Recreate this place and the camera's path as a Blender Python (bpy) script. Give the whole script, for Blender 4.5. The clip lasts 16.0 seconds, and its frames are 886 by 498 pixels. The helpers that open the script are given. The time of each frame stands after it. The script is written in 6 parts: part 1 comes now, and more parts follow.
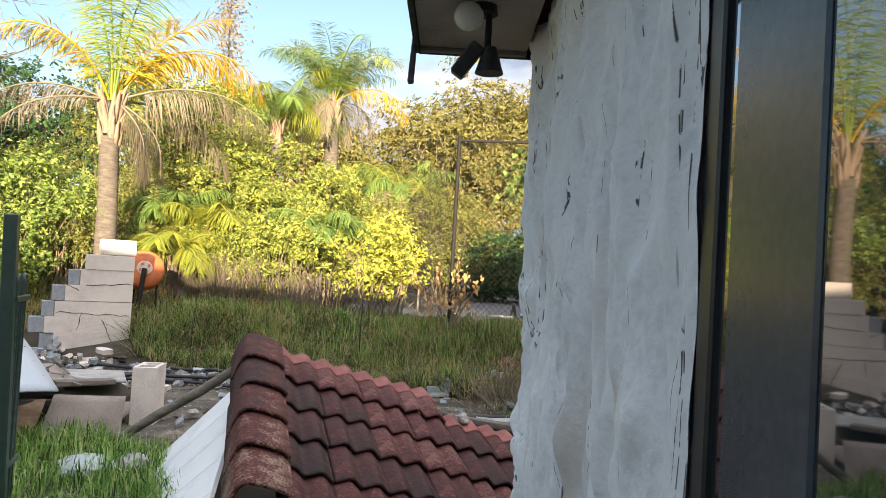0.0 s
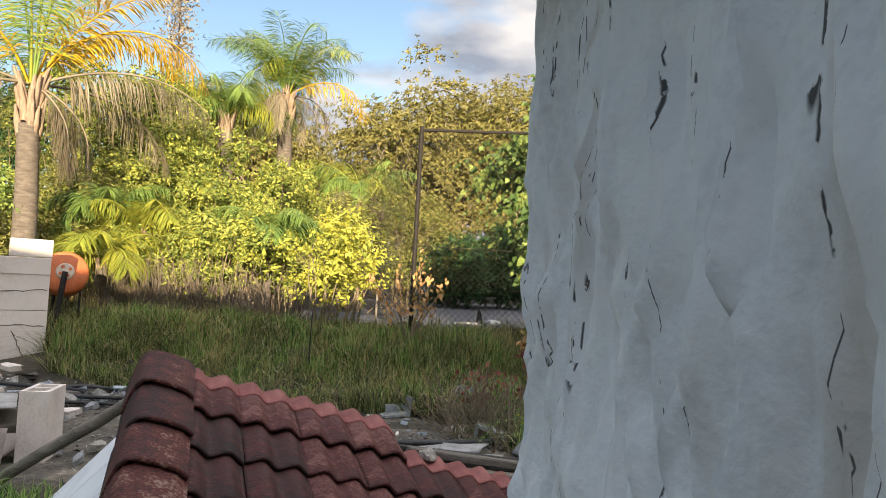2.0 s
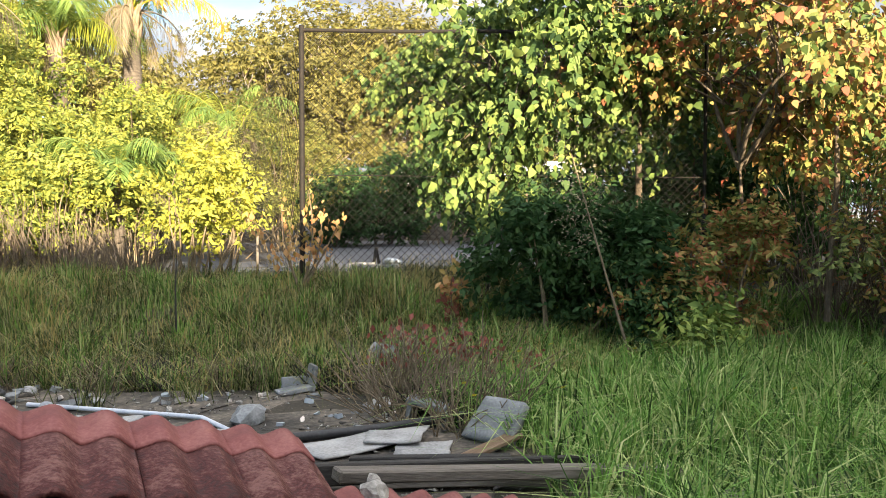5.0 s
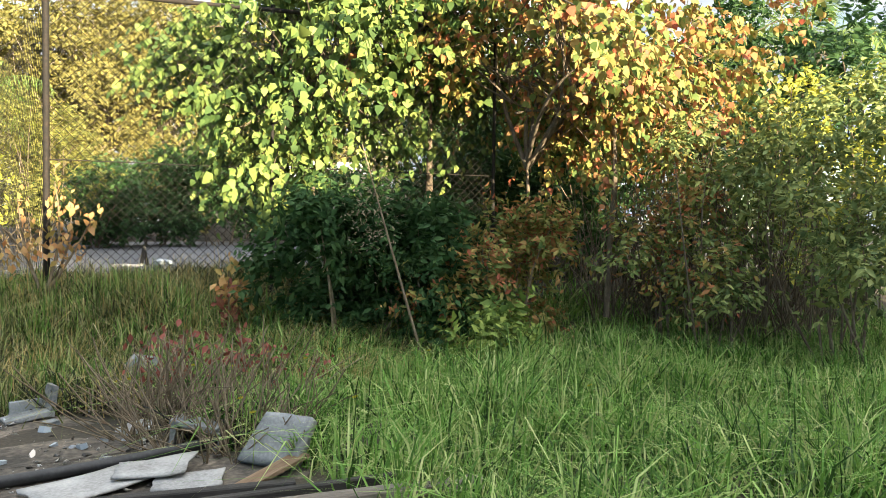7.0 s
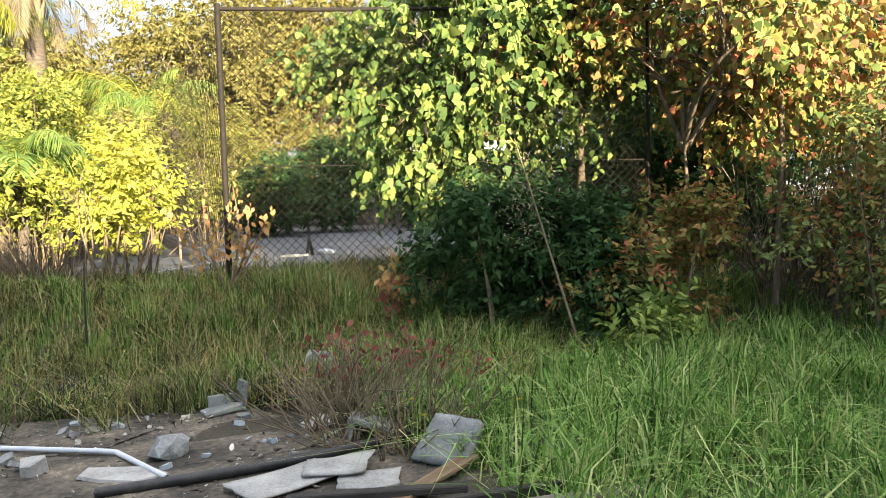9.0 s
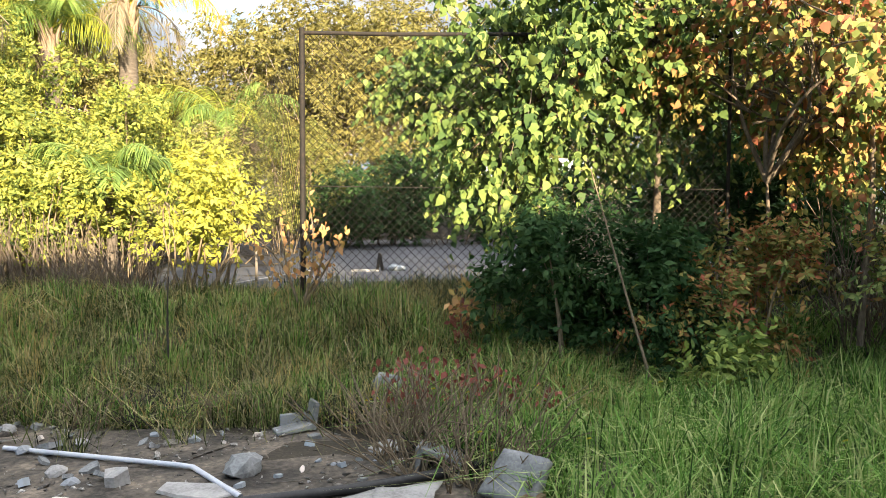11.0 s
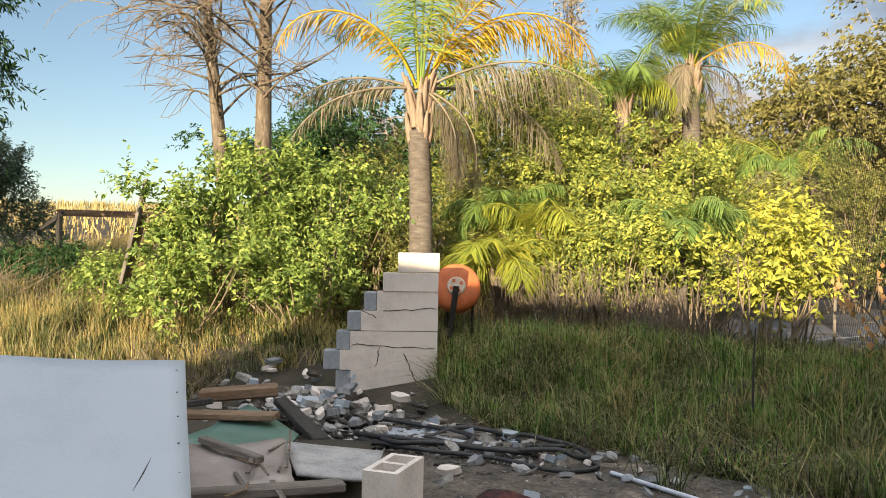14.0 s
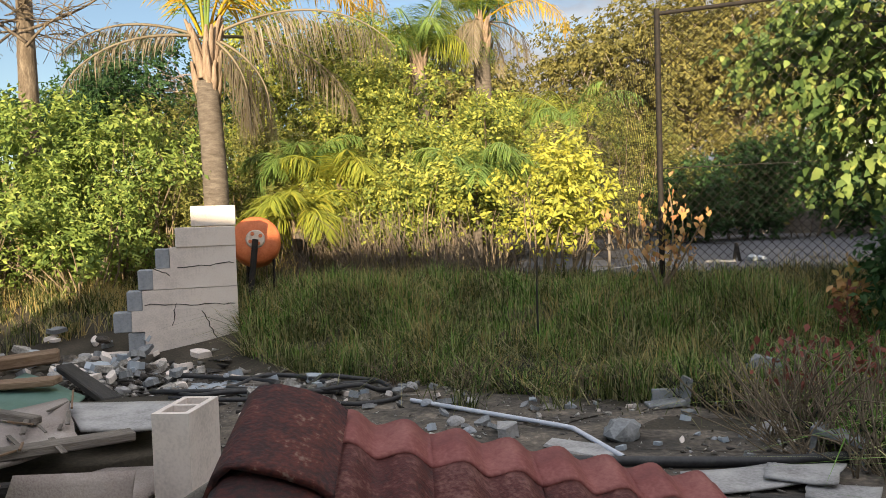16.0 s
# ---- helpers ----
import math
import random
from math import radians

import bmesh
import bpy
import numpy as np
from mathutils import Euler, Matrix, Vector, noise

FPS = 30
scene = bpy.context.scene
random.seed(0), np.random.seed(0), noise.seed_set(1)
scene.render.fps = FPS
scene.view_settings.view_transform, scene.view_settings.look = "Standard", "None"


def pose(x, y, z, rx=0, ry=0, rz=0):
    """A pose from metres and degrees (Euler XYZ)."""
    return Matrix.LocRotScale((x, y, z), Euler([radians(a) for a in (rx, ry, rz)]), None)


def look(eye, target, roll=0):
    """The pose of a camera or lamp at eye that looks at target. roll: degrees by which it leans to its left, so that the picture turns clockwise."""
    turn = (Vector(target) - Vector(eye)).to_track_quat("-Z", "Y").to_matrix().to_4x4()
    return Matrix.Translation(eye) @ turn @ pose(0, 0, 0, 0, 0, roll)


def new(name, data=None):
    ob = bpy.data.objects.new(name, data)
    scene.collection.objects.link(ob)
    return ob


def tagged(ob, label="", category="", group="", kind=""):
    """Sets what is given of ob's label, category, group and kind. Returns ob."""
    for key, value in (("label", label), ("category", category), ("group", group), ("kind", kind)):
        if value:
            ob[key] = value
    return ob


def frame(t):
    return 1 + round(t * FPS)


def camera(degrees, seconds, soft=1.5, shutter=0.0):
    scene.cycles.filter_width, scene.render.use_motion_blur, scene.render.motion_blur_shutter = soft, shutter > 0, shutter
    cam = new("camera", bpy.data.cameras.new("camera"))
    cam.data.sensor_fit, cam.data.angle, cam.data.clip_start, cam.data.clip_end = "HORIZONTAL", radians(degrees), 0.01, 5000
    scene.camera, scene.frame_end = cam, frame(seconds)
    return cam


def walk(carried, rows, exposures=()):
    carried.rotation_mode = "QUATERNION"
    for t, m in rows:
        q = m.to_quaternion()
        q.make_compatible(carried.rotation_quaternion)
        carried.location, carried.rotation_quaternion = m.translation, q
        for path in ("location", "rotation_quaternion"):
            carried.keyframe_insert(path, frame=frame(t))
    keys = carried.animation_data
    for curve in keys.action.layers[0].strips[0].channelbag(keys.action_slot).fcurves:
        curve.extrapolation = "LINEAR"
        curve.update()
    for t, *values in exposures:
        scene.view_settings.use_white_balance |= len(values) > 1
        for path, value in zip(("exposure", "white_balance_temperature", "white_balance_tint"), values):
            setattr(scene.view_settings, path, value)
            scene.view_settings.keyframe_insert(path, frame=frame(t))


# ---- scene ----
cam = camera(61.5, 16.0, 0.9)
EXPO = [(0.0, 1.8, 6700, 13), (0.5, 1.6, 6700, 13), (1.0, 1.5, 6700, 13), (3.0, 1.37, 6700, 13), (5.5, 2.05, 6700, 10), (6.5, 2.1, 6700, 8), (7.0, 2.2, 6700, 7), (8.5, 2.1, 6700, 9), (11.0, 1.97, 6700, 11), (12.5, 1.42, 6700, 12), (14.0, 1.27, 6700, 11), (15.0, 1.26, 6700, 11), (16.0, 1.15, 6700, 13)]
PATH = [
    (0, (0.102, -0.13, 1.428), (0.083, 1.869, 1.493), 3.4),
    (0.5, (-0.016, 0.056, 1.393), (-0.005, 2.054, 1.465), 4.5),
    (1, (-0.102, 0.395, 1.372), (-0.053, 2.393, 1.455), 5.2),
    (1.5, (0.026, 0.662, 1.35), (0.1, 2.659, 1.442), 4.4),
    (2, (0.099, 0.917, 1.392), (0.184, 2.913, 1.478), 3.2),
    (2.5, (0.032, 1.235, 1.378), (0.152, 3.23, 1.44), 2.6),
    (3, (0.009, 1.552, 1.35), (0.157, 3.547, 1.365), 1.9),
    (3.2, (0.036, 1.661, 1.331), (0.189, 3.655, 1.327), 1.4),
    (5.3, (-0.035, 2.756, 1.343), (0.453, 4.694, 1.264), 0.3),
    (5.5, (0.013, 2.855, 1.347), (0.557, 4.778, 1.27), 0.5),
    (6, (0.115, 3.047, 1.302), (0.807, 4.922, 1.22), 0.9),
    (6.5, (0.103, 3.065, 1.3), (0.941, 4.879, 1.217), 0.8),
    (7, (0.125, 3.092, 1.264), (1.07, 4.853, 1.202), 0.7),
    (7.5, (0.108, 3.076, 1.257), (0.965, 4.881, 1.187), 0.0),
    (8, (0.086, 3.087, 1.28), (0.832, 4.941, 1.189), -1.1),
    (8.5, (0.061, 3.087, 1.371), (0.709, 4.975, 1.246), -1.9),
    (8.7, (0.052, 3.068, 1.408), (0.669, 4.966, 1.277), -1.8),
    (10.8, (-0.004, 3.056, 1.586), (0.428, 5.006, 1.47), 0.0),
    (11, (-0.009, 3.06, 1.584), (0.399, 5.015, 1.484), 0.2),
    (11.5, (-0.032, 3.049, 1.588), (0.242, 5.03, 1.549), 0.0),
    (12, (-0.102, 3.055, 1.579), (-0.049, 5.055, 1.602), 0.6),
    (12.2, (-0.12, 3.035, 1.527), (-0.166, 5.034, 1.583), 1.5),
    (12.5, (-0.202, 3.054, 1.547), (-0.414, 5.042, 1.607), 1.5),
    (13, (-0.287, 3.032, 1.559), (-0.774, 4.971, 1.614), 1.6),
    (13.5, (-0.37, 3.032, 1.552), (-1.101, 4.893, 1.594), 1.4),
    (14, (-0.397, 2.99, 1.545), (-1.335, 4.756, 1.575), 1.0),
    (14.5, (-0.429, 2.962, 1.541), (-1.503, 4.648, 1.57), 1.3),
    (15, (-0.433, 2.943, 1.531), (-1.537, 4.611, 1.549), 1.7),
    (15.5, (-0.368, 2.93, 1.525), (-1.252, 4.724, 1.522), 1.0),
    (16, (-0.25, 2.97, 1.375), (-0.719, 4.913, 1.301), -1.9),
]
walk(cam, [(t, look(eye, target, roll)) for t, eye, target, roll in PATH], EXPO)

# ---- world, sun ----
SUN_EL, SUN_DIR = 12.0, Vector((-0.10, 0.97, -0.207)).normalized()
world = bpy.data.worlds.new("sky")
scene.world = world
world.use_nodes = True
wn, wl = world.node_tree.nodes, world.node_tree.links
wn.clear()
w_out, w_bg = wn.new("ShaderNodeOutputWorld"), wn.new("ShaderNodeBackground")
sky = wn.new("ShaderNodeTexSky")
sky.sky_type, sky.sun_disc = "NISHITA", False
sky.sun_elevation, sky.sun_rotation = radians(SUN_EL), math.pi
sky.air_density, sky.dust_density, sky.ozone_density = 1.0, 0.4, 1.5
w_bg.inputs["Strength"].default_value = 0.085
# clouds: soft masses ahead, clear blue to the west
tc = wn.new("ShaderNodeTexCoord")
cmap = wn.new("ShaderNodeMapping")
cmap.inputs["Scale"].default_value = (1.6, 1.6, 4.2)
cmap.inputs["Location"].default_value = (0.35, 0.2, 0.1)
cn = wn.new("ShaderNodeTexNoise")
cn.inputs["Scale"].default_value, cn.inputs["Detail"].default_value, cn.inputs["Roughness"].default_value = 1.7, 9, 0.55
sx = wn.new("ShaderNodeSeparateXYZ")
side = wn.new("ShaderNodeMapRange")
side.inputs["From Min"].default_value, side.inputs["From Max"].default_value = -0.5, 0.05
side.inputs["To Min"].default_value, side.inputs["To Max"].default_value = -0.3, 0.11
addc = wn.new("ShaderNodeMath")
ramp = wn.new("ShaderNodeValToRGB")
ramp.color_ramp.elements[0].position, ramp.color_ramp.elements[1].position = 0.41, 0.53
shade = wn.new("ShaderNodeTexNoise")
shade.inputs["Scale"].default_value, shade.inputs["Detail"].default_value = 3.1, 6
ccol = wn.new("ShaderNodeValToRGB")
ccol.color_ramp.elements[0].position, ccol.color_ramp.elements[1].position = 0.38, 0.62
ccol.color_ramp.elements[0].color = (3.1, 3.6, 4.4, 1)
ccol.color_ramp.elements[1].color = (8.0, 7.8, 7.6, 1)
# unseen cloud overhead, thickened as added fill light for the shaded yard
fill_deck = wn.new("ShaderNodeMapRange")
fill_deck.inputs["From Min"].default_value, fill_deck.inputs["From Max"].default_value = 0.40, 0.75
fill_deck.inputs["To Min"].default_value, fill_deck.inputs["To Max"].default_value = 0.0, 0.22
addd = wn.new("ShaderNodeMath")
# clouds grow brighter with height, so the overhead ones add more fill
overhead_gain = wn.new("ShaderNodeMapRange")
overhead_gain.inputs["From Min"].default_value, overhead_gain.inputs["From Max"].default_value = 0.35, 0.8
overhead_gain.inputs["To Min"].default_value, overhead_gain.inputs["To Max"].default_value = 0.55, 1.5
cmul = wn.new("ShaderNodeVectorMath")
cmul.operation = "SCALE"
cmix = wn.new("ShaderNodeMix")
cmix.data_type = "RGBA"
wl.new(tc.outputs["Generated"], cmap.inputs["Vector"])
wl.new(cmap.outputs["Vector"], cn.inputs["Vector"])
wl.new(cmap.outputs["Vector"], shade.inputs["Vector"])
wl.new(tc.outputs["Generated"], sx.inputs["Vector"])
wl.new(sx.outputs["X"], side.inputs["Value"])
wl.new(cn.outputs["Fac"], addc.inputs[0])
wl.new(side.outputs["Result"], addc.inputs[1])
wl.new(sx.outputs["Z"], fill_deck.inputs["Value"])
wl.new(sx.outputs["Z"], overhead_gain.inputs["Value"])
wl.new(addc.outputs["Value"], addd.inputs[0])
wl.new(fill_deck.outputs["Result"], addd.inputs[1])
wl.new(addd.outputs["Value"], ramp.inputs["Fac"])
wl.new(ccol.outputs["Color"], cmul.inputs[0])
wl.new(overhead_gain.outputs["Result"], cmul.inputs["Scale"])
wl.new(shade.outputs["Fac"], ccol.inputs["Fac"])
wl.new(ramp.outputs["Color"], cmix.inputs["Factor"])
wl.new(sky.outputs["Color"], cmix.inputs["A"])
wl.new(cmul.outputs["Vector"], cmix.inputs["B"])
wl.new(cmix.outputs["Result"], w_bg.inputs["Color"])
wl.new(w_bg.outputs["Background"], w_out.inputs["Surface"])

sun = new("sun", bpy.data.lights.new("sun", "SUN"))
sun.data.energy, sun.data.angle, sun.data.color = 5.0, radians(0.5), (1.0, 0.84, 0.58)
sun.matrix_world = look(-SUN_DIR * 60, (0, 0, 0))


# ---- materials ----
def surf(name, colors, rough=0.8, scale=6.0, metal=0.0, bump=0.15, fine=60.0, stretch=(1, 1, 1), spec=0.4, island=0.0, objrand=0.0):
    """Two scales of noise over a colour ramp, with fine relief."""
    m = bpy.data.materials.new(name)
    m.use_nodes = True
    n, l = m.node_tree.nodes, m.node_tree.links
    b = n["Principled BSDF"]
    tcn, mp = n.new("ShaderNodeTexCoord"), n.new("ShaderNodeMapping")
    mp.inputs["Scale"].default_value = stretch
    l.new(tcn.outputs["Object"], mp.inputs["Vector"])
    n1, n2 = n.new("ShaderNodeTexNoise"), n.new("ShaderNodeTexNoise")
    n1.inputs["Scale"].default_value, n1.inputs["Detail"].default_value, n1.inputs["Roughness"].default_value = scale, 6, 0.6
    n2.inputs["Scale"].default_value, n2.inputs["Detail"].default_value = fine, 4
    for k in (n1, n2):
        l.new(mp.outputs["Vector"], k.inputs["Vector"])
    mixf = n.new("ShaderNodeMix")
    mixf.inputs["Factor"].default_value = 0.35
    l.new(n1.outputs["Fac"], mixf.inputs["A"])
    l.new(n2.outputs["Fac"], mixf.inputs["B"])
    fac = mixf.outputs["Result"]
    if island or objrand:
        src = n.new("ShaderNodeObjectInfo").outputs["Random"] if objrand else n.new("ShaderNodeNewGeometry").outputs["Random Per Island"]
        mr = n.new("ShaderNodeMath")
        mr.operation = "MULTIPLY_ADD"
        mr.inputs[1].default_value, mr.inputs[2].default_value = (island + objrand), -(island + objrand) / 2
        l.new(src, mr.inputs[0])
        ad = n.new("ShaderNodeMath")
        l.new(fac, ad.inputs[0])
        l.new(mr.outputs["Value"], ad.inputs[1])
        fac = ad.outputs["Value"]
    r = n.new("ShaderNodeValToRGB")
    e = r.color_ramp.elements
    while len(e) < len(colors):
        e.new(0.5)
    for k, c in enumerate(colors):
        e[k].position = 0.3 + 0.4 * k / max(1, len(colors) - 1)
        e[k].color = (*c, 1)
    l.new(fac, r.inputs["Fac"])
    l.new(r.outputs["Color"], b.inputs["Base Color"])
    b.inputs["Roughness"].default_value, b.inputs["Metallic"].default_value = rough, metal
    b.inputs["Specular IOR Level"].default_value = spec
    if bump:
        bp = n.new("ShaderNodeBump")
        bp.inputs["Strength"].default_value, bp.inputs["Distance"].default_value = bump, 0.02
        l.new(mixf.outputs["Result"], bp.inputs["Height"])
        l.new(bp.outputs["Normal"], b.inputs["Normal"])
    return m


def leafy(name, colors, trans=0.18, rough=0.55, patch=0.6):
    """Leaves: each one its own tint, some light passing through."""
    m = bpy.data.materials.new(name)
    m.use_nodes = True
    n, l = m.node_tree.nodes, m.node_tree.links
    b, out = n["Principled BSDF"], n["Material Output"]
    g = n.new("ShaderNodeNewGeometry")
    tcn, nz = n.new("ShaderNodeTexCoord"), n.new("ShaderNodeTexNoise")
    nz.inputs["Scale"].default_value, nz.inputs["Detail"].default_value = 2.2, 5
    l.new(tcn.outputs["Object"], nz.inputs["Vector"])
    mx = n.new("ShaderNodeMix")
    mx.inputs["Factor"].default_value = patch
    l.new(g.outputs["Random Per Island"], mx.inputs["A"])
    l.new(nz.outputs["Fac"], mx.inputs["B"])
    r = n.new("ShaderNodeValToRGB")
    e = r.color_ramp.elements
    while len(e) < len(colors):
        e.new(0.5)
    for k, c in enumerate(colors):
        e[k].position = 0.15 + 0.7 * k / max(1, len(colors) - 1)
        e[k].color = (*c, 1)
    l.new(mx.outputs["Result"], r.inputs["Fac"])
    l.new(r.outputs["Color"], b.inputs["Base Color"])
    b.inputs["Roughness"].default_value, b.inputs["Specular IOR Level"].default_value = rough, 0.15
    t = n.new("ShaderNodeBsdfTranslucent")
    l.new(r.outputs["Color"], t.inputs["Color"])
    ms = n.new("ShaderNodeMixShader")
    ms.inputs["Fac"].default_value = trans
    l.new(b.outputs["BSDF"], ms.inputs[1])
    l.new(t.outputs["BSDF"], ms.inputs[2])
    l.new(ms.outputs["Shader"], out.inputs["Surface"])
    return m


M = {}
M["soil"] = surf("soil", [(0.02, 0.017, 0.013), (0.05, 0.042, 0.03), (0.1, 0.08, 0.06)], 0.95, 1.3, bump=0.5, fine=45)
M["dirt"] = surf("dirt_slab", [(0.018, 0.016, 0.014), (0.05, 0.044, 0.037), (0.13, 0.11, 0.088), (0.32, 0.26, 0.2)], 0.9, 2.6, bump=1.0, fine=30)
M["court"] = surf("court_asphalt", [(0.05, 0.05, 0.055), (0.085, 0.085, 0.095), (0.14, 0.138, 0.135)], 0.9, 0.8, bump=0.2, fine=40)
M["concrete"] = surf("concrete", [(0.1, 0.105, 0.11), (0.22, 0.23, 0.235), (0.34, 0.345, 0.35)], 0.9, 7, bump=0.3)
M["bluegrey"] = surf("raw_block", [(0.2, 0.22, 0.24), (0.29, 0.31, 0.335), (0.37, 0.385, 0.405)], 0.9, 9, bump=0.35)
M["render_paint"] = surf("cream_render", [(0.5, 0.44, 0.4), (0.7, 0.62, 0.56), (0.76, 0.69, 0.63)], 0.85, 3.0, bump=0.15)
M["fibro"] = surf("cement_sheet", [(0.16, 0.155, 0.15), (0.33, 0.325, 0.32), (0.46, 0.45, 0.44)], 0.85, 5, bump=0.15)
M["tanboard"] = surf("speckled_board", [(0.1, 0.08, 0.07), (0.24, 0.2, 0.18), (0.3, 0.26, 0.235), (0.4, 0.36, 0.33)], 0.85, 3, bump=0.35, fine=110)
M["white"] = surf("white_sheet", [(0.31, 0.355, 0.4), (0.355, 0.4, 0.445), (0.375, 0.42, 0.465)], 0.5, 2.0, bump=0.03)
M["whiteboards"] = surf("white_boards", [(0.55, 0.57, 0.6), (0.7, 0.72, 0.75), (0.76, 0.77, 0.78)], 0.6, 4.0, bump=0.06)
M["greensheet"] = surf("green_sheet", [(0.06, 0.12, 0.1), (0.09, 0.17, 0.14), (0.12, 0.2, 0.17)], 0.5, 4, bump=0.05)
M["timber"] = surf("weathered_timber", [(0.05, 0.042, 0.036), (0.15, 0.13, 0.11), (0.28, 0.25, 0.22)], 0.9, 5, bump=0.5, stretch=(0.25, 3, 3))
M["timber_warm"] = surf("old_timber", [(0.08, 0.05, 0.03), (0.18, 0.115, 0.07), (0.32, 0.23, 0.16)], 0.85, 5, bump=0.5, stretch=(0.25, 3, 3))
M["charred"] = surf("dark_timber", [(0.015, 0.014, 0.013), (0.035, 0.032, 0.03), (0.07, 0.065, 0.06)], 0.85, 6, bump=0.4, stretch=(0.3, 3, 3))
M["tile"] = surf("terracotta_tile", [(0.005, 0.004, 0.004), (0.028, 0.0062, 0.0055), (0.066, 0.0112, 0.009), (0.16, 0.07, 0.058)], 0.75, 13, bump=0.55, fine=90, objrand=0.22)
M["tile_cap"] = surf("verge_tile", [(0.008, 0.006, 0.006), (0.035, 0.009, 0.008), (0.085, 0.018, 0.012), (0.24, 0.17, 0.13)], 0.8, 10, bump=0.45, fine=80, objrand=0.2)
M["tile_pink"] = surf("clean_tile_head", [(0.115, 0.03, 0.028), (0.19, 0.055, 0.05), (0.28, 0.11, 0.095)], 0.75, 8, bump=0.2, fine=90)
M["mortar"] = surf("mortar", [(0.1, 0.09, 0.08), (0.3, 0.28, 0.25), (0.5, 0.48, 0.44)], 0.95, 14, bump=0.6)
M["black"] = surf("black_plastic", [(0.012, 0.012, 0.013), (0.025, 0.025, 0.027), (0.05, 0.05, 0.05)], 0.5, 12, bump=0.1)
M["iron"] = surf("rusty_iron", [(0.01, 0.009, 0.009), (0.02, 0.017, 0.015), (0.045, 0.03, 0.023)], 0.8, 18, metal=0.1, bump=0.25)
M["greenpaint"] = surf("dark_green_paint", [(0.012, 0.03, 0.024), (0.02, 0.042, 0.034), (0.03, 0.055, 0.045)], 0.4, 10, bump=0.05)
M["pipe"] = surf("grey_conduit", [(0.4, 0.43, 0.5), (0.55, 0.58, 0.65), (0.65, 0.67, 0.7)], 0.45, 8, bump=0.05)
M["orange"] = surf("orange_paint", [(0.38, 0.09, 0.025), (0.55, 0.14, 0.045), (0.62, 0.2, 0.08)], 0.55, 7, bump=0.1)
M["cream"] = surf("cream_paint", [(0.4, 0.32, 0.24), (0.6, 0.5, 0.4), (0.68, 0.6, 0.5)], 0.6, 12, bump=0.1)
M["soffit"] = surf("soffit_board", [(0.2, 0.17, 0.15), (0.3, 0.26, 0.23), (0.36, 0.32, 0.29)], 0.8, 3, bump=0.08)
M["stucco"] = surf("pale_stucco", [(0.5, 0.52, 0.55), (0.66, 0.67, 0.69), (0.72, 0.73, 0.74)], 0.85, 4, bump=0.3)
M["rooftile_far"] = surf("brown_roof", [(0.08, 0.04, 0.03), (0.15, 0.07, 0.05), (0.2, 0.1, 0.08)], 0.85, 5, bump=0.3)
M["frame"] = surf("dark_window_frame", [(0.008, 0.01, 0.012), (0.014, 0.017, 0.02), (0.025, 0.028, 0.03)], 0.35, 9, bump=0.03)
M["room"] = surf("dark_room", [(0.02, 0.025, 0.03), (0.04, 0.045, 0.05), (0.06, 0.065, 0.07)], 0.9, 2, bump=0)
M["bark"] = surf("grey_bark", [(0.05, 0.038, 0.028), (0.14, 0.108, 0.08), (0.29, 0.24, 0.185)], 0.95, 9, bump=0.7, stretch=(2, 2, 0.4))
M["bark_pale"] = surf("pale_bark", [(0.2, 0.15, 0.11), (0.36, 0.29, 0.23), (0.5, 0.44, 0.38)], 0.9, 6, bump=0.5, stretch=(2, 2, 0.5))
M["palmbark"] = surf("palm_trunk", [(0.06, 0.048, 0.038), (0.13, 0.108, 0.09), (0.21, 0.18, 0.15)], 0.95, 7, bump=0.7, stretch=(1, 1, 3.5))
M["palmfibre"] = surf("palm_boots", [(0.14, 0.09, 0.06), (0.3, 0.22, 0.16), (0.42, 0.33, 0.25)], 0.95, 9, bump=0.7, stretch=(3, 3, 0.6))
M["twig"] = surf("dry_twigs", [(0.1, 0.075, 0.05), (0.2, 0.155, 0.105), (0.32, 0.26, 0.18)], 0.95, 12, bump=0.2)
M["field"] = surf("dry_field", [(0.3, 0.22, 0.1), (0.42, 0.32, 0.16), (0.5, 0.4, 0.22)], 0.95, 0.35, bump=0.4, fine=12)
M["leaf_mid"] = leafy("hedge_leaf", [(0.03, 0.06, 0.02), (0.15, 0.2, 0.05), (0.37, 0.39, 0.08), (0.62, 0.58, 0.13)])
M["leaf_green"] = leafy("fresh_green_leaf", [(0.04, 0.085, 0.025), (0.2, 0.28, 0.065), (0.46, 0.5, 0.13)])
M["leaf_yellow"] = leafy("yellow_green_leaf", [(0.12, 0.17, 0.04), (0.38, 0.39, 0.07), (0.68, 0.6, 0.1)])
M["leaf_fine"] = leafy("conifer_spray", [(0.04, 0.06, 0.022), (0.19, 0.2, 0.055), (0.42, 0.39, 0.12)])
M["leaf_olive"] = leafy("olive_eucalypt_leaf", [(0.09, 0.09, 0.035), (0.2, 0.185, 0.06), (0.36, 0.31, 0.1)])
M["leaf_dark"] = leafy("dark_leaf", [(0.02, 0.055, 0.02), (0.045, 0.1, 0.035), (0.1, 0.17, 0.06)], 0.25)
M["leaf_bluegreen"] = leafy("blue_green_leaf", [(0.03, 0.06, 0.0375), (0.0675, 0.105, 0.0675), (0.135, 0.165, 0.105)], 0.25)
M["leaf_maple"] = leafy("maple_leaf_green", [(0.018, 0.045, 0.016), (0.075, 0.13, 0.04), (0.2, 0.27, 0.075), (0.42, 0.44, 0.13)])
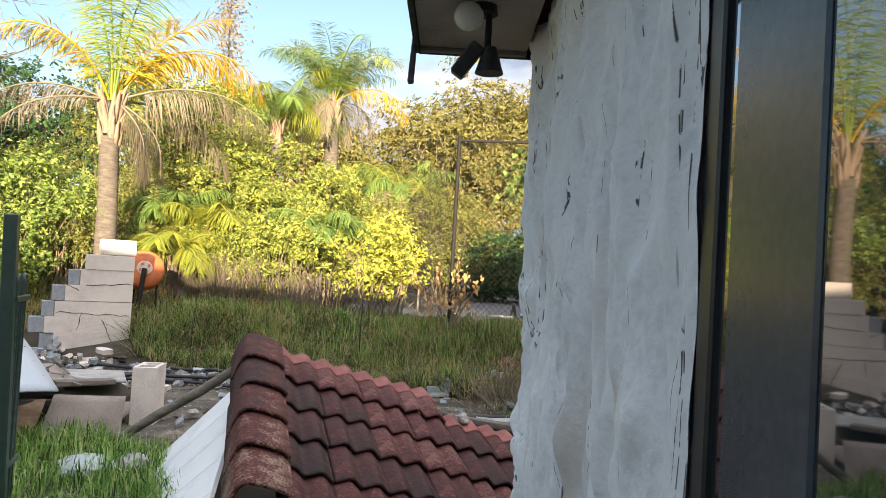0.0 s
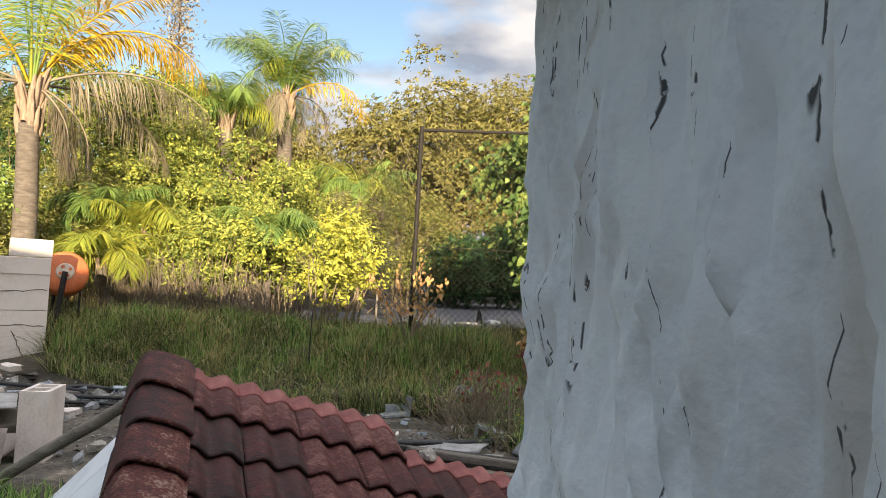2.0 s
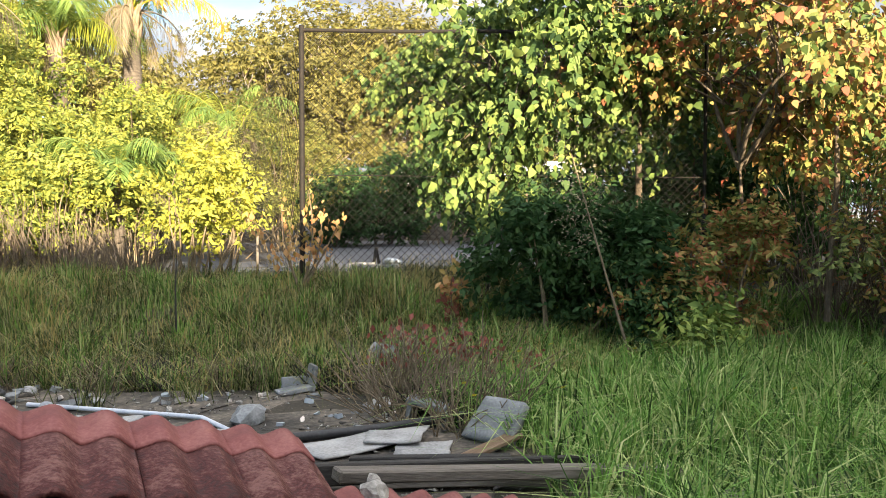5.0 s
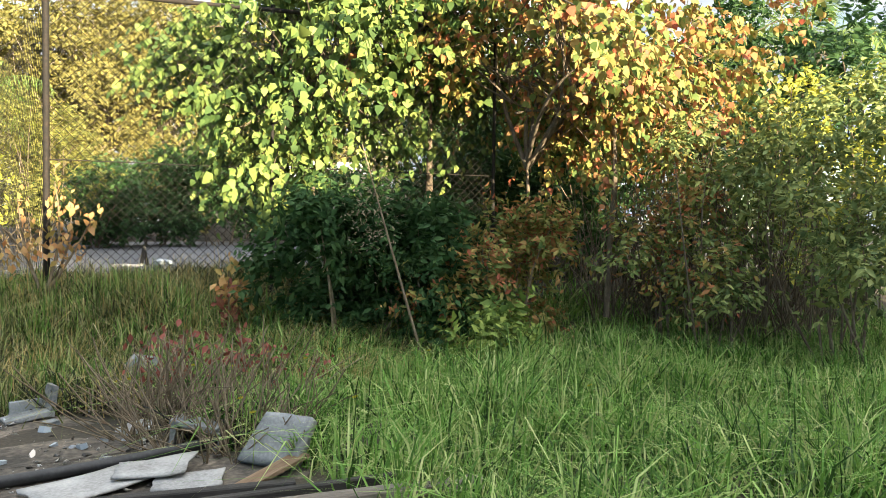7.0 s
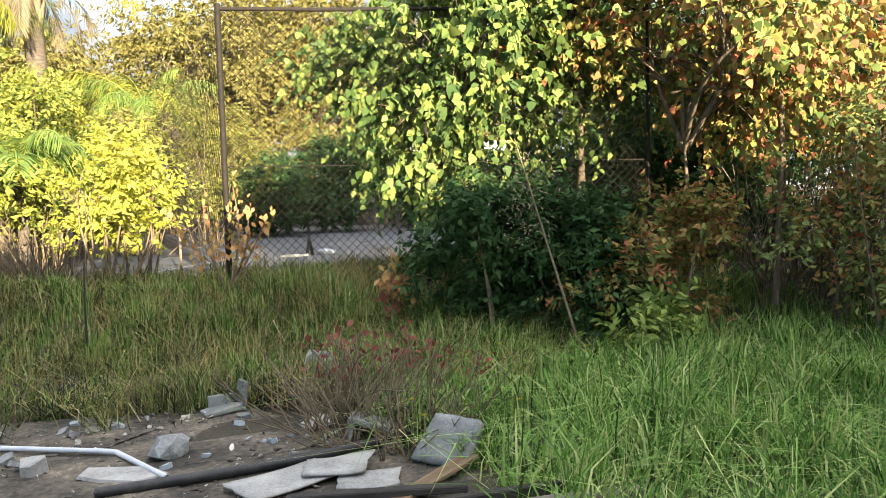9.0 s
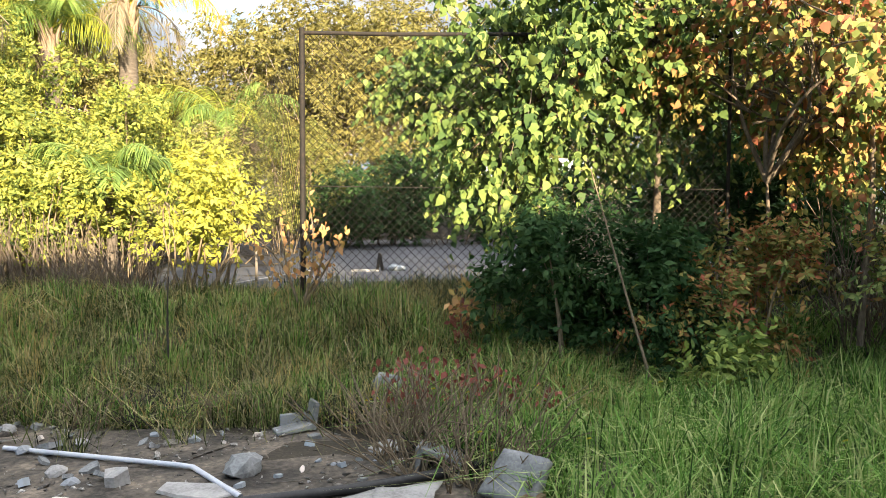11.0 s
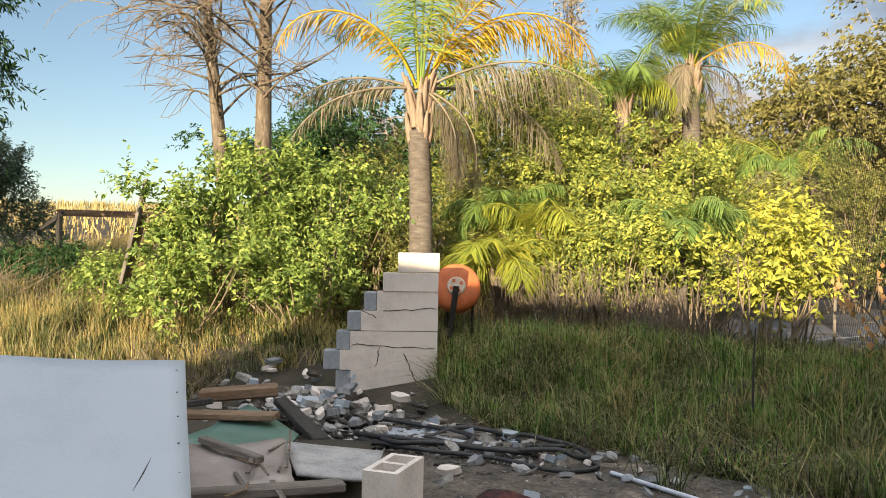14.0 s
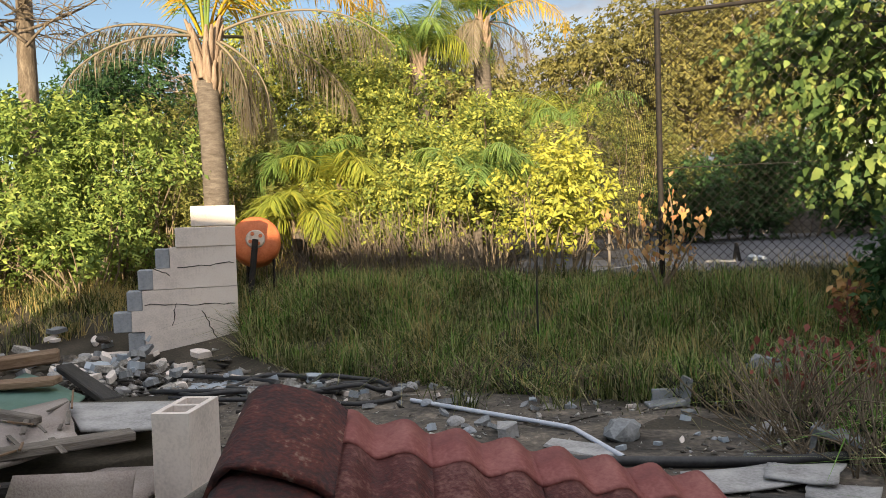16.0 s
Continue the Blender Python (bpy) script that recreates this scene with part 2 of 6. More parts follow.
M["leaf_sapling"] = leafy("dull_sapling_leaf", [(0.04, 0.07, 0.03), (0.12, 0.17, 0.06), (0.25, 0.29, 0.1), (0.45, 0.44, 0.14)])
M["leaf_autumn"] = leafy("maple_leaf_autumn", [(0.035, 0.075, 0.025), (0.12, 0.18, 0.05), (0.25, 0.26, 0.075), (0.38, 0.27, 0.09), (0.4, 0.14, 0.075), (0.32, 0.06, 0.05)], patch=0.55)
M["leaf_orange"] = leafy("orange_leaf", [(0.3, 0.28, 0.07), (0.5, 0.3, 0.13), (0.55, 0.2, 0.1)])
M["leaf_red"] = leafy("red_leaf", [(0.13, 0.05, 0.035), (0.25, 0.08, 0.06), (0.36, 0.15, 0.11)])
M["frond_green"] = leafy("green_frond", [(0.07, 0.13, 0.04), (0.16, 0.25, 0.06), (0.32, 0.4, 0.1)])
M["frond_yellow"] = leafy("yellow_frond", [(0.34, 0.24, 0.02), (0.58, 0.38, 0.03), (0.66, 0.34, 0.04)])
M["frond_mixed"] = leafy("yellow_green_frond", [(0.12, 0.18, 0.036), (0.27, 0.3, 0.045), (0.45, 0.38, 0.05)])
M["frond_dry"] = leafy("dry_frond", [(0.13, 0.1, 0.07), (0.26, 0.215, 0.15), (0.38, 0.33, 0.25)], 0.2)
M["grass"] = leafy("grass_blade", [(0.02, 0.05, 0.013), (0.115, 0.25, 0.045), (0.25, 0.42, 0.1), (0.5, 0.53, 0.24)], 0.3, patch=0.25)
M["grass_olive"] = leafy("mixed_grass_blade", [(0.011, 0.016, 0.006), (0.068, 0.096, 0.024), (0.165, 0.195, 0.06), (0.46, 0.41, 0.23)], 0.25, patch=0.25)
M["grass_dry"] = leafy("dry_grass_blade", [(0.33, 0.242, 0.088), (0.495, 0.385, 0.154), (0.605, 0.506, 0.242)], 0.3)


# ---- mesh helpers ----
def np_mesh(name, verts, faces, material, smooth=False):
    me = bpy.data.meshes.new(name)
    verts = np.asarray(verts, dtype=np.float32).reshape(-1, 3)
    faces = np.asarray(faces, dtype=np.int32)
    k = faces.shape[1]
    me.vertices.add(len(verts))
    me.vertices.foreach_set("co", verts.ravel())
    me.loops.add(faces.size)
    me.loops.foreach_set("vertex_index", faces.ravel())
    me.polygons.add(len(faces))
    me.polygons.foreach_set("loop_start", np.arange(0, faces.size, k, dtype=np.int32))
    me.polygons.foreach_set("loop_total", np.full(len(faces), k, dtype=np.int32))
    if smooth:
        me.polygons.foreach_set("use_smooth", np.ones(len(faces), dtype=bool))
    me.update(calc_edges=True)
    me.validate()
    if material:
        me.materials.append(material)
    return me


def put(name, me, parent=None, m=None, label=""):
    ob = new(name, me)
    if parent:
        ob.parent = parent
    if m is not None:
        ob.matrix_basis = m
    if label:
        ob["label"] = label
    return ob


def part(name, bm, material, parent, label="", m=None, smooth=False):
    me = bpy.data.meshes.new(name)
    if smooth:
        for f in bm.faces:
            f.smooth = True
    bm.to_mesh(me)
    bm.free()
    me.materials.append(material)
    return put(name, me, parent, m, label)


def thing(name, label, category, group="", at=(0, 0, 0), rz=0.0, kind=""):
    ob = new(name)
    ob.empty_display_size = 0.1
    ob.matrix_basis = pose(*at, 0, 0, rz)
    return tagged(ob, label, category, group, kind)


def slab(sx_, sy_, sz_, bevel=0.008, jitter=0.0, seed=1, cuts=0):
    """A bevelled box standing on z 0, with slightly uneven corners."""
    bm = bmesh.new()
    bmesh.ops.create_cube(bm, size=1.0, matrix=Matrix.Translation((0, 0, sz_ / 2)) @ Matrix.Diagonal((sx_, sy_, sz_, 1)))
    rnd = random.Random(seed)
    if cuts:
        bmesh.ops.subdivide_edges(bm, edges=bm.edges[:], cuts=cuts, use_grid_fill=True)
    if jitter:
        for v in bm.verts:
            v.co += Vector((rnd.uniform(-1, 1), rnd.uniform(-1, 1), rnd.uniform(-1, 1))) * jitter
    if bevel and not cuts:
        bmesh.ops.bevel(bm, geom=bm.edges[:], offset=bevel, segments=1, affect="EDGES")
    return bm


def rock(r, seed, flat=0.6):
    bm = bmesh.new()
    bmesh.ops.create_icosphere(bm, subdivisions=2, radius=r)
    o = Vector((seed * 3.1, seed * 1.7, 0))
    for v in bm.verts:
        d = noise.noise(v.co / r * 0.9 + o) * 0.45
        v.co *= 1 + d
        v.co.z = max(v.co.z * flat, -r * 0.25)
    return bm


def tube(points, radii, sides=7):
    """A tapered tube along points, as verts and quads."""
    pts = [Vector(p) for p in points]
    vs, fs = [], []
    for i, p in enumerate(pts):
        d = (pts[min(i + 1, len(pts) - 1)] - pts[max(i - 1, 0)]).normalized()
        a = d.cross(Vector((0.31, 0.17, 0.93)) if abs(d.z) < 0.9 else Vector((1, 0, 0))).normalized()
        b = d.cross(a)
        r = radii[i] if hasattr(radii, "__len__") else radii
        for k in range(sides):
            w = 2 * math.pi * k / sides
            vs.append(p + (a * math.cos(w) + b * math.sin(w)) * r)
    for i in range(len(pts) - 1):
        for k in range(sides):
            k2 = (k + 1) % sides
            fs.append((i * sides + k, i * sides + k2, (i + 1) * sides + k2, (i + 1) * sides + k))
    return vs, fs


class Bag:
    """Collects verts and equal-sided faces."""

    def __init__(self):
        self.v, self.f, self.n = [], [], 0

    def add(self, vs, fs):
        vs, fs = np.asarray([tuple(p) for p in vs], dtype=np.float32), np.asarray(fs, dtype=np.int32)
        self.v.append(vs)
        self.f.append(fs + self.n)
        self.n += len(vs)

    def mesh(self, name, material, smooth=True):
        return np_mesh(name, np.concatenate(self.v), np.concatenate(self.f), material, smooth)


def leaf_mesh(name, centres, size, material, rng, aspect=0.5, droop=0.3, spread=0.25, up=0.4):
    """One folded leaf at each centre: two triangles, with its own turn and size."""
    n = len(centres)
    c = np.asarray(centres)
    d = rng.normal(size=(n, 3))
    d[:, 2] -= droop * 2
    d /= np.linalg.norm(d, axis=1, keepdims=True)
    nrm = rng.normal(size=(n, 3)) * 0.7 + np.array([0, -0.6, up])
    s = np.cross(d, nrm)
    s /= np.linalg.norm(s, axis=1, keepdims=True) + 1e-9
    q = np.cross(s, d)
    L = size * (1 + spread * rng.normal(size=(n, 1))).clip(0.4, 1.8)
    base, tip = c - d * L * 0.5, c + d * L * 0.5
    mid = c - d * L * 0.08
    lf = mid + s * L * aspect * 0.5 + q * L * 0.10
    rt = mid - s * L * aspect * 0.5 + q * L * 0.10
    v = np.stack([base, lf, tip, rt], axis=1).reshape(-1, 3)
    i = np.arange(n)[:, None] * 4
    f = np.concatenate([i + np.array([[0, 1, 2]]), i + np.array([[0, 2, 3]])], axis=1).reshape(-1, 3)
    return np_mesh(name, v, f, material)


def leaf_shoots(name, c, d, length, per, size, material, rng, aspect=0.5, hang=0.3, heart=False, sag=0.15):
    """Leaves set along thin shoots that start at c and point along d."""
    n = len(c)
    d = d / (np.linalg.norm(d, axis=1, keepdims=True) + 1e-9)
    t = (np.arange(per)[None] + rng.random((n, per))) / per
    ln = np.asarray(length).reshape(-1, 1) * t
    p = c[:, None] + d[:, None] * ln[..., None]
    p[..., 2] -= sag * ln * t
    p = p.reshape(-1, 3)
    dd = np.repeat(d, per, axis=0)
    m = len(p)
    v = rng.normal(size=(m, 3))
    v -= (v * dd).sum(1, keepdims=True) * dd
    v /= np.linalg.norm(v, axis=1, keepdims=True) + 1e-9
    ld = dd * 0.4 + v * 0.8 + rng.normal(size=(m, 3)) * 0.15
    ld[:, 2] -= hang * rng.uniform(0.5, 1.5, m)
    ld /= np.linalg.norm(ld, axis=1, keepdims=True)
    nrm = dd * 0.35 + rng.normal(size=(m, 3)) * 0.85 + np.array([0, 0, 0.4])
    s = np.cross(ld, nrm)
    s /= np.linalg.norm(s, axis=1, keepdims=True) + 1e-9
    q = np.cross(s, ld)
    L = size * (1 + 0.25 * rng.normal(size=(m, 1))).clip(0.45, 1.6) * (1.1 - 0.35 * t.reshape(-1, 1))
    i = np.arange(m)[:, None]
    if heart:
        w = s * L * aspect
        vs = np.stack([p, p + ld * L * 0.2 + w * 0.5 + q * L * 0.08, p + ld * L * 0.58 + w * 0.36 + q * L * 0.03, p + ld * L - q * L * 0.08,
                       p + ld * L * 0.58 - w * 0.36 + q * L * 0.03, p + ld * L * 0.2 - w * 0.5 + q * L * 0.08], 1).reshape(-1, 3)
        f = np.concatenate([i * 6 + np.array([t_]) for t_ in ((0, 1, 5), (1, 2, 4), (1, 4, 5), (2, 3, 4))], 1).reshape(-1, 3)
        return np_mesh(name, vs, f, material)
    mid = p + ld * L * 0.42 + q * L * 0.1
    w = s * L * aspect * 0.5
    vs = np.stack([p, mid + w, p + ld * L, mid - w], 1).reshape(-1, 3)
    f = np.concatenate([i * 4 + np.array([[0, 1, 2]]), i * 4 + np.array([[0, 2, 3]])], 1).reshape(-1, 3)
    return np_mesh(name, vs, f, material)


def limbs(base, tips, r0, rng, wob=0.12, sides=6, steps=6, rise=0.5):
    """Tapered limbs from a base to each tip, bending on the way."""
    bag = Bag()
    base = np.asarray(base, float)
    for tip in tips:
        tip = np.asarray(tip, float)
        L = np.linalg.norm(tip - base)
        pts = []
        off = rng.normal(size=3) * wob * L
        for k in range(steps + 1):
            t = k / steps
            p = base + (tip - base) * t
            p = p + off * math.sin(math.pi * t) + np.array([0, 0, rise * L * 0.25 * math.sin(math.pi * t)])
            pts.append(Vector(p))
        bag.add(*tube(pts, [r0 * (1 - 0.85 * k / steps) + 0.003 for k in range(steps + 1)], sides))
    return bag


def gz(x, y):
    """Height of the ground: level by the house, a low bank up to the court."""
    t = np.clip((y - 9.0) / 2.2, 0, 1)
    rise = 0.55 * t * t * (3 - 2 * t)
    t2 = np.clip((y - 14) / 60, 0, 1)
    left = np.clip((-x - 6) / 4, 0, 1)
    hill = left * (0.35 + 4.6 * np.clip((y - 9) / 50 + (-x - 6) / 90, 0, 1))
    return rise * (1 - left) + hill + t2 * 0.6 * (1 - left)

# ---- ground, court, house ----
rg = np.random.default_rng(3)
xs = np.concatenate([np.linspace(-400, -30, 14), np.linspace(-26, 26, 105), np.linspace(30, 400, 14)])
ys = np.concatenate([np.linspace(-300, -12, 10), np.linspace(-10, 40, 101), np.linspace(45, 600, 16)])
X, Y = np.meshgrid(xs, ys)
Z = gz(X, Y)
near = (np.abs(X) < 26) & (Y > -10) & (Y < 40)
Z = Z + np.where(near, rg.normal(size=X.shape) * 0.012, 0)
V = np.stack([X, Y, Z], -1).reshape(-1, 3)
nx_ = len(xs)
ii = (np.arange(len(ys) - 1)[:, None] * nx_ + np.arange(nx_ - 1)[None]).ravel()
F = np.stack([ii, ii + 1, ii + nx_ + 1, ii + nx_], -1)
ground = tagged(put("ground", np_mesh("ground", V, F, M["soil"], True)), "bare brown soil under grass and rubble", "ground", kind="structure")


def patch(name, outline, z, material, label, seed, wob=0.15, n=64):
    """A thin worn sheet of ground with a ragged edge."""
    rnd = np.random.default_rng(seed)
    pts = [Vector((x, y, 0)) for x, y in outline]
    ring = []
    per = n // len(pts)
    for i, p in enumerate(pts):
        q = pts[(i + 1) % len(pts)]
        for k in range(per):
            ring.append(p.lerp(q, k / per) + Vector((rnd.normal() * wob, rnd.normal() * wob, 0)))
    bm = bmesh.new()
    cx = sum((p.x for p in ring)) / len(ring)
    cy = sum((p.y for p in ring)) / len(ring)
    loops = []
    for s in (1.0, 0.96, 0.7, 0.4):
        loops.append([bm.verts.new((cx + (p.x - cx) * s, cy + (p.y - cy) * s,
                                    float(gz(cx + (p.x - cx) * s, cy + (p.y - cy) * s)) + (z if s < 1 else -0.03) + (rnd.normal() * 0.006 if s < 0.9 else 0))) for p in ring])
    for a, b in zip(loops, loops[1:]):
        for k in range(len(a)):
            k2 = (k + 1) % len(a)
            bm.faces.new((a[k], a[k2], b[k2], b[k]))
    bm.faces.new(loops[-1])
    bmesh.ops.recalc_face_normals(bm, faces=bm.faces[:])
    me = bpy.data.meshes.new(name)
    bm.to_mesh(me)
    bm.free()
    me.materials.append(material)
    return tagged(put(name, me), label, "ground", kind="structure")


patch("pavement", [(-4.2, 9.3), (-1.6, 8.9), (0.2, 8.5), (0.95, 7.5), (1.35, 6.6), (0.9, 5.6), (-2.4, 5.6), (-4.6, 6.8)], 0.012, M["dirt"], "stained concrete slab with dirt and gravel", 4, 0.1)
patch("road", [(-2.2, 11.9), (0.5, 11.6), (4.5, 11.6), (9.0, 12.2), (9.5, 24), (4.0, 27), (-2.5, 25)], 0.02, M["court"], "old grey asphalt tennis court, cracked", 5, 0.08)
bm = slab(3.2, 0.06, 0.004, 0)
part("court_line", bm, M["fibro"], None, m=pose(1.3, 13.6, 0.60, 0, 0, -8))
tagged(bpy.data.objects["court_line"], "faded white painted court line", "line", kind="structure")
bm = slab(2.6, 0.06, 0.004, 0)
part("court_line", bm, M["fibro"], None, m=pose(-0.2, 14.3, 0.62, 0, 0, 62))
tagged(bpy.data.objects["court_line.001"], "faded white painted court line", "line", kind="structure")

WALL_X, CORNER_Y, WIN_Y = 0.42, 2.83, 0.865


def rough_sheet(name, length, height, seed, material, amp=2.2):
    """A crumpled coat of render: upright flutes, folds and bulges, with a thick back."""
    rr = Vector((seed * 5.3, seed * 2.1, 0))
    na, nb = int(length / 0.012), int(height / 0.02)
    a, b = np.linspace(0, length, na), np.linspace(0, height, nb)
    co = []
    for zb in b:
        for ya in a:
            p = Vector((ya * 7.0, zb * 0.9, 0)) + rr
            f1 = noise.noise(p) * 0.014
            f2 = abs(noise.noise(Vector((ya * 12, zb * 2.0, 3)) + rr)) * -0.032
            f3 = noise.noise(Vector((ya * 42, zb * 9, 9)) + rr) * 0.0035
            f4 = max(0.0, 1 - abs(noise.noise(Vector((ya * 6.5 + 0.6 * noise.noise(Vector((ya * 3, zb * 4, 1))), zb * 0.9, 7)) + rr)) * 2.2) ** 1.6 * 0.016
            f5 = max(0.0, noise.noise(Vector((ya * 13, zb * 7, 11)) + rr)) ** 2 * 0.02
            f6 = max(0.0, 1 - abs(noise.noise(Vector((ya * 8.5 + 0.5 * noise.noise(Vector((ya * 9, zb * 6, 2))), zb * 0.8, 17)) + rr)) * 11) * 0.016 * min(1.0, max(0.0, noise.noise(Vector((ya * 4, zb * 3, 23)) + rr) * 3 + 0.6))
            sh = noise.noise(Vector((ya * 5.5 + 0.35 * noise.noise(Vector((ya * 6, zb * 3, 5))), zb * 1.5, 31)) + rr)
            sh2 = noise.noise(Vector((ya * 7.5, zb * 2.4, 37)) + rr)
            f7 = 0.013 * min(1.0, max(0.0, sh * 11)) * (1 - 1.3 * max(0.0, sh)) + 0.009 * min(1.0, max(0.0, sh2 * 14)) * (1 - 1.2 * max(0.0, sh2))
            edge = -0.03 * max(0.0, 1 - (length - ya) / 0.035) ** 2
            wav = 0.018 * noise.noise(Vector((0.5, zb * 2.6, 4)) + rr) + 0.006 * noise.noise(Vector((0.5, zb * 14, 4)) + rr)
            co.append((-(0.01 + (f1 + f2 + f3) * amp * 0.5 + ((f4 + f5) * 2.2 + f7 * 1.3 - f6) * min(1.0, ya / 0.15)) - edge, ya + wav * (ya / length) ** 3, zb))
    co = np.array(co)
    i = (np.arange(nb - 1)[:, None] * na + np.arange(na - 1)[None]).ravel()
    f = np.stack([i, i + na, i + na + 1, i + 1], -1)
    return np_mesh(name, co, f, material, True)


def peeling(name):
    """White paint over render: upright dark splits and buff stains."""
    m = surf(name, [(0.6, 0.61, 0.62), (0.77, 0.775, 0.785), (0.82, 0.825, 0.83)], 0.7, 3.5, bump=0.6, fine=45)
    n, l = m.node_tree.nodes, m.node_tree.links
    b = n["Principled BSDF"]
    old = b.inputs["Base Color"].links[0].from_socket
    tcn = n.new("ShaderNodeTexCoord")

    def mask(scale, stretch, lo, hi, detail=4):
        mp = n.new("ShaderNodeMapping")
        mp.inputs["Scale"].default_value = stretch
        nz = n.new("ShaderNodeTexNoise")
        nz.inputs["Scale"].default_value, nz.inputs["Detail"].default_value = scale, detail
        rp = n.new("ShaderNodeMapRange")
        rp.inputs["From Min"].default_value, rp.inputs["From Max"].default_value = lo, hi
        l.new(tcn.outputs["Object"], mp.inputs["Vector"])
        l.new(mp.outputs["Vector"], nz.inputs["Vector"])
        l.new(nz.outputs["Fac"], rp.inputs["Value"])
        return rp.outputs["Result"]

    def blend(fac, col, colour):
        mx = n.new("ShaderNodeMix")
        mx.data_type = "RGBA"
        l.new(fac, mx.inputs["Factor"])
        l.new(col, mx.inputs["A"])
        mx.inputs["B"].default_value = (*colour, 1)
        return mx.outputs["Result"]

    # splits: thin bands where an upright noise crosses its middle, broken up by another
    mp = n.new("ShaderNodeMapping")
    mp.inputs["Scale"].default_value = (1, 6.0, 0.28)
    nz = n.new("ShaderNodeTexNoise")
    nz.inputs["Scale"].default_value, nz.inputs["Detail"].default_value, nz.inputs["Roughness"].default_value = 1.6, 3, 0.55
    l.new(tcn.outputs["Object"], mp.inputs["Vector"])
    l.new(mp.outputs["Vector"], nz.inputs["Vector"])
    sub = n.new("ShaderNodeMath")
    sub.operation = "SUBTRACT"
    sub.inputs[1].default_value = 0.5
    ab = n.new("ShaderNodeMath")
    ab.operation = "ABSOLUTE"
    rp = n.new("ShaderNodeMapRange")
    rp.inputs["From Min"].default_value, rp.inputs["From Max"].default_value = 0.002, 0.006
    rp.inputs["To Min"].default_value, rp.inputs["To Max"].default_value = 1, 0
    l.new(nz.outputs["Fac"], sub.inputs[0])
    l.new(sub.outputs["Value"], ab.inputs[0])
    l.new(ab.outputs["Value"], rp.inputs["Value"])
    gate = mask(48.0, (1, 1.0, 0.6), 0.49, 0.53)
    mul = n.new("ShaderNodeMath")
    mul.operation = "MULTIPLY"
    l.new(rp.outputs["Result"], mul.inputs[0])
    l.new(gate, mul.inputs[1])
    c = blend(mask(2.2, (1, 2.5, 0.5), 0.58, 0.75), old, (0.5, 0.44, 0.38))
    c = blend(mul.outputs["Value"], c, (0.08, 0.075, 0.07))
    l.new(c, b.inputs["Base Color"])
    return m


# opaque blue-grey stand-in for the bluish interior seen in the window
M["blue_panel"] = surf("blue_grey_panel", [(0.025, 0.037, 0.05), (0.04, 0.058, 0.075), (0.06, 0.08, 0.1)], 0.25, 3, bump=0.02)
M["peel"] = peeling("peeling_white_render")


def window(parent_y0, parent_y1, z0, z1):
    """A dark metal window in the wall: outer frame, mullion, blue-grey panel, pane."""
    w = thing("window_1", "dark aluminium window reflecting the garden", "window", kind="structure")
    L, Hh = parent_y1 - parent_y0, z1 - z0
    xf = WALL_X + 0.015
    for nm, y0, y1, za, zb, dx in (("window_frame", parent_y1 - 0.05, parent_y1, z0, z1, 0), ("window_frame", parent_y0, parent_y0 + 0.05, z0, z1, 0),
                                   ("window_frame", parent_y0 + 0.05, parent_y1 - 0.05, z1 - 0.05, z1, 0), ("window_frame", parent_y0 + 0.05, parent_y1 - 0.05, z0, z0 + 0.05, 0),
                                   ("blue_panel", parent_y1 - 0.31, parent_y1 - 0.09, z0 + 0.05, z1 - 0.05, 0.004)):
        bm = slab(0.07, y1 - y0, zb - za, 0.004)
        part(nm, bm, M["frame"] if nm != "blue_panel" else M["blue_panel"], w, m=pose(xf + 0.035 + dx, (y0 + y1) / 2, za))
    glass = bpy.data.materials.new("window_glass")
    glass.use_nodes = True
    gb = glass.node_tree.nodes["Principled BSDF"]
    gb.inputs["Base Color"].default_value = (0.012, 0.016, 0.02, 1)
    gb.inputs["Roughness"].default_value = 0.03
    gb.inputs["IOR"].default_value = 1.9
    gb.inputs["Coat Weight"].default_value = 1.0
    gb.inputs["Coat IOR"].default_value = 1.6
    gb.inputs["Coat Roughness"].default_value = 0.02
    for y0, y1 in ((parent_y1 - 0.09, parent_y1 - 0.05), (parent_y0 + 0.05, parent_y1 - 0.31)):
        bm = slab(0.006, y1 - y0, Hh - 0.1, 0)
        part("pane", bm, glass, w, m=pose(xf + 0.012, (y0 + y1) / 2, z0 + 0.05))
    bm = slab(0.12, L + 0.06, 0.04, 0.006)
    part("window_sill", bm, M["frame"], w, m=pose(WALL_X + 0.02, (parent_y0 + parent_y1) / 2, z0 - 0.04))
    return w


# side wall with its crumpled coat; the core keeps a window opening
east = thing("wall_east", "white peeling render on the house's side wall", "wall", kind="structure")
for y0, y1, z0, z1 in ((WIN_Y, CORNER_Y - 0.03, -0.1, 2.42), (-2.0, WIN_Y, -0.1, 0.35), (-2.0, WIN_Y, 2.2, 2.42), (-2.0, -1.2, 0.35, 2.2)):
    part("wall_core", slab(0.2, y1 - y0, z1 - z0, 0), M["stucco"], east, m=pose(WALL_X + 0.13, (y0 + y1) / 2, z0))
put("render_coat", rough_sheet("render_coat", CORNER_Y - WIN_Y, 2.5, 2, M["peel"]), east, pose(WALL_X + 0.015, WIN_Y, -0.1))
window(-1.2, WIN_Y, 0.35, 2.2)
north = thing("wall_north", "pale rendered end wall of the house", "wall", kind="structure")
part("wall_core", slab(6.0, 0.2, 2.52, 0), M["stucco"], north, m=pose(WALL_X + 3.03, CORNER_Y - 0.13, -0.1))
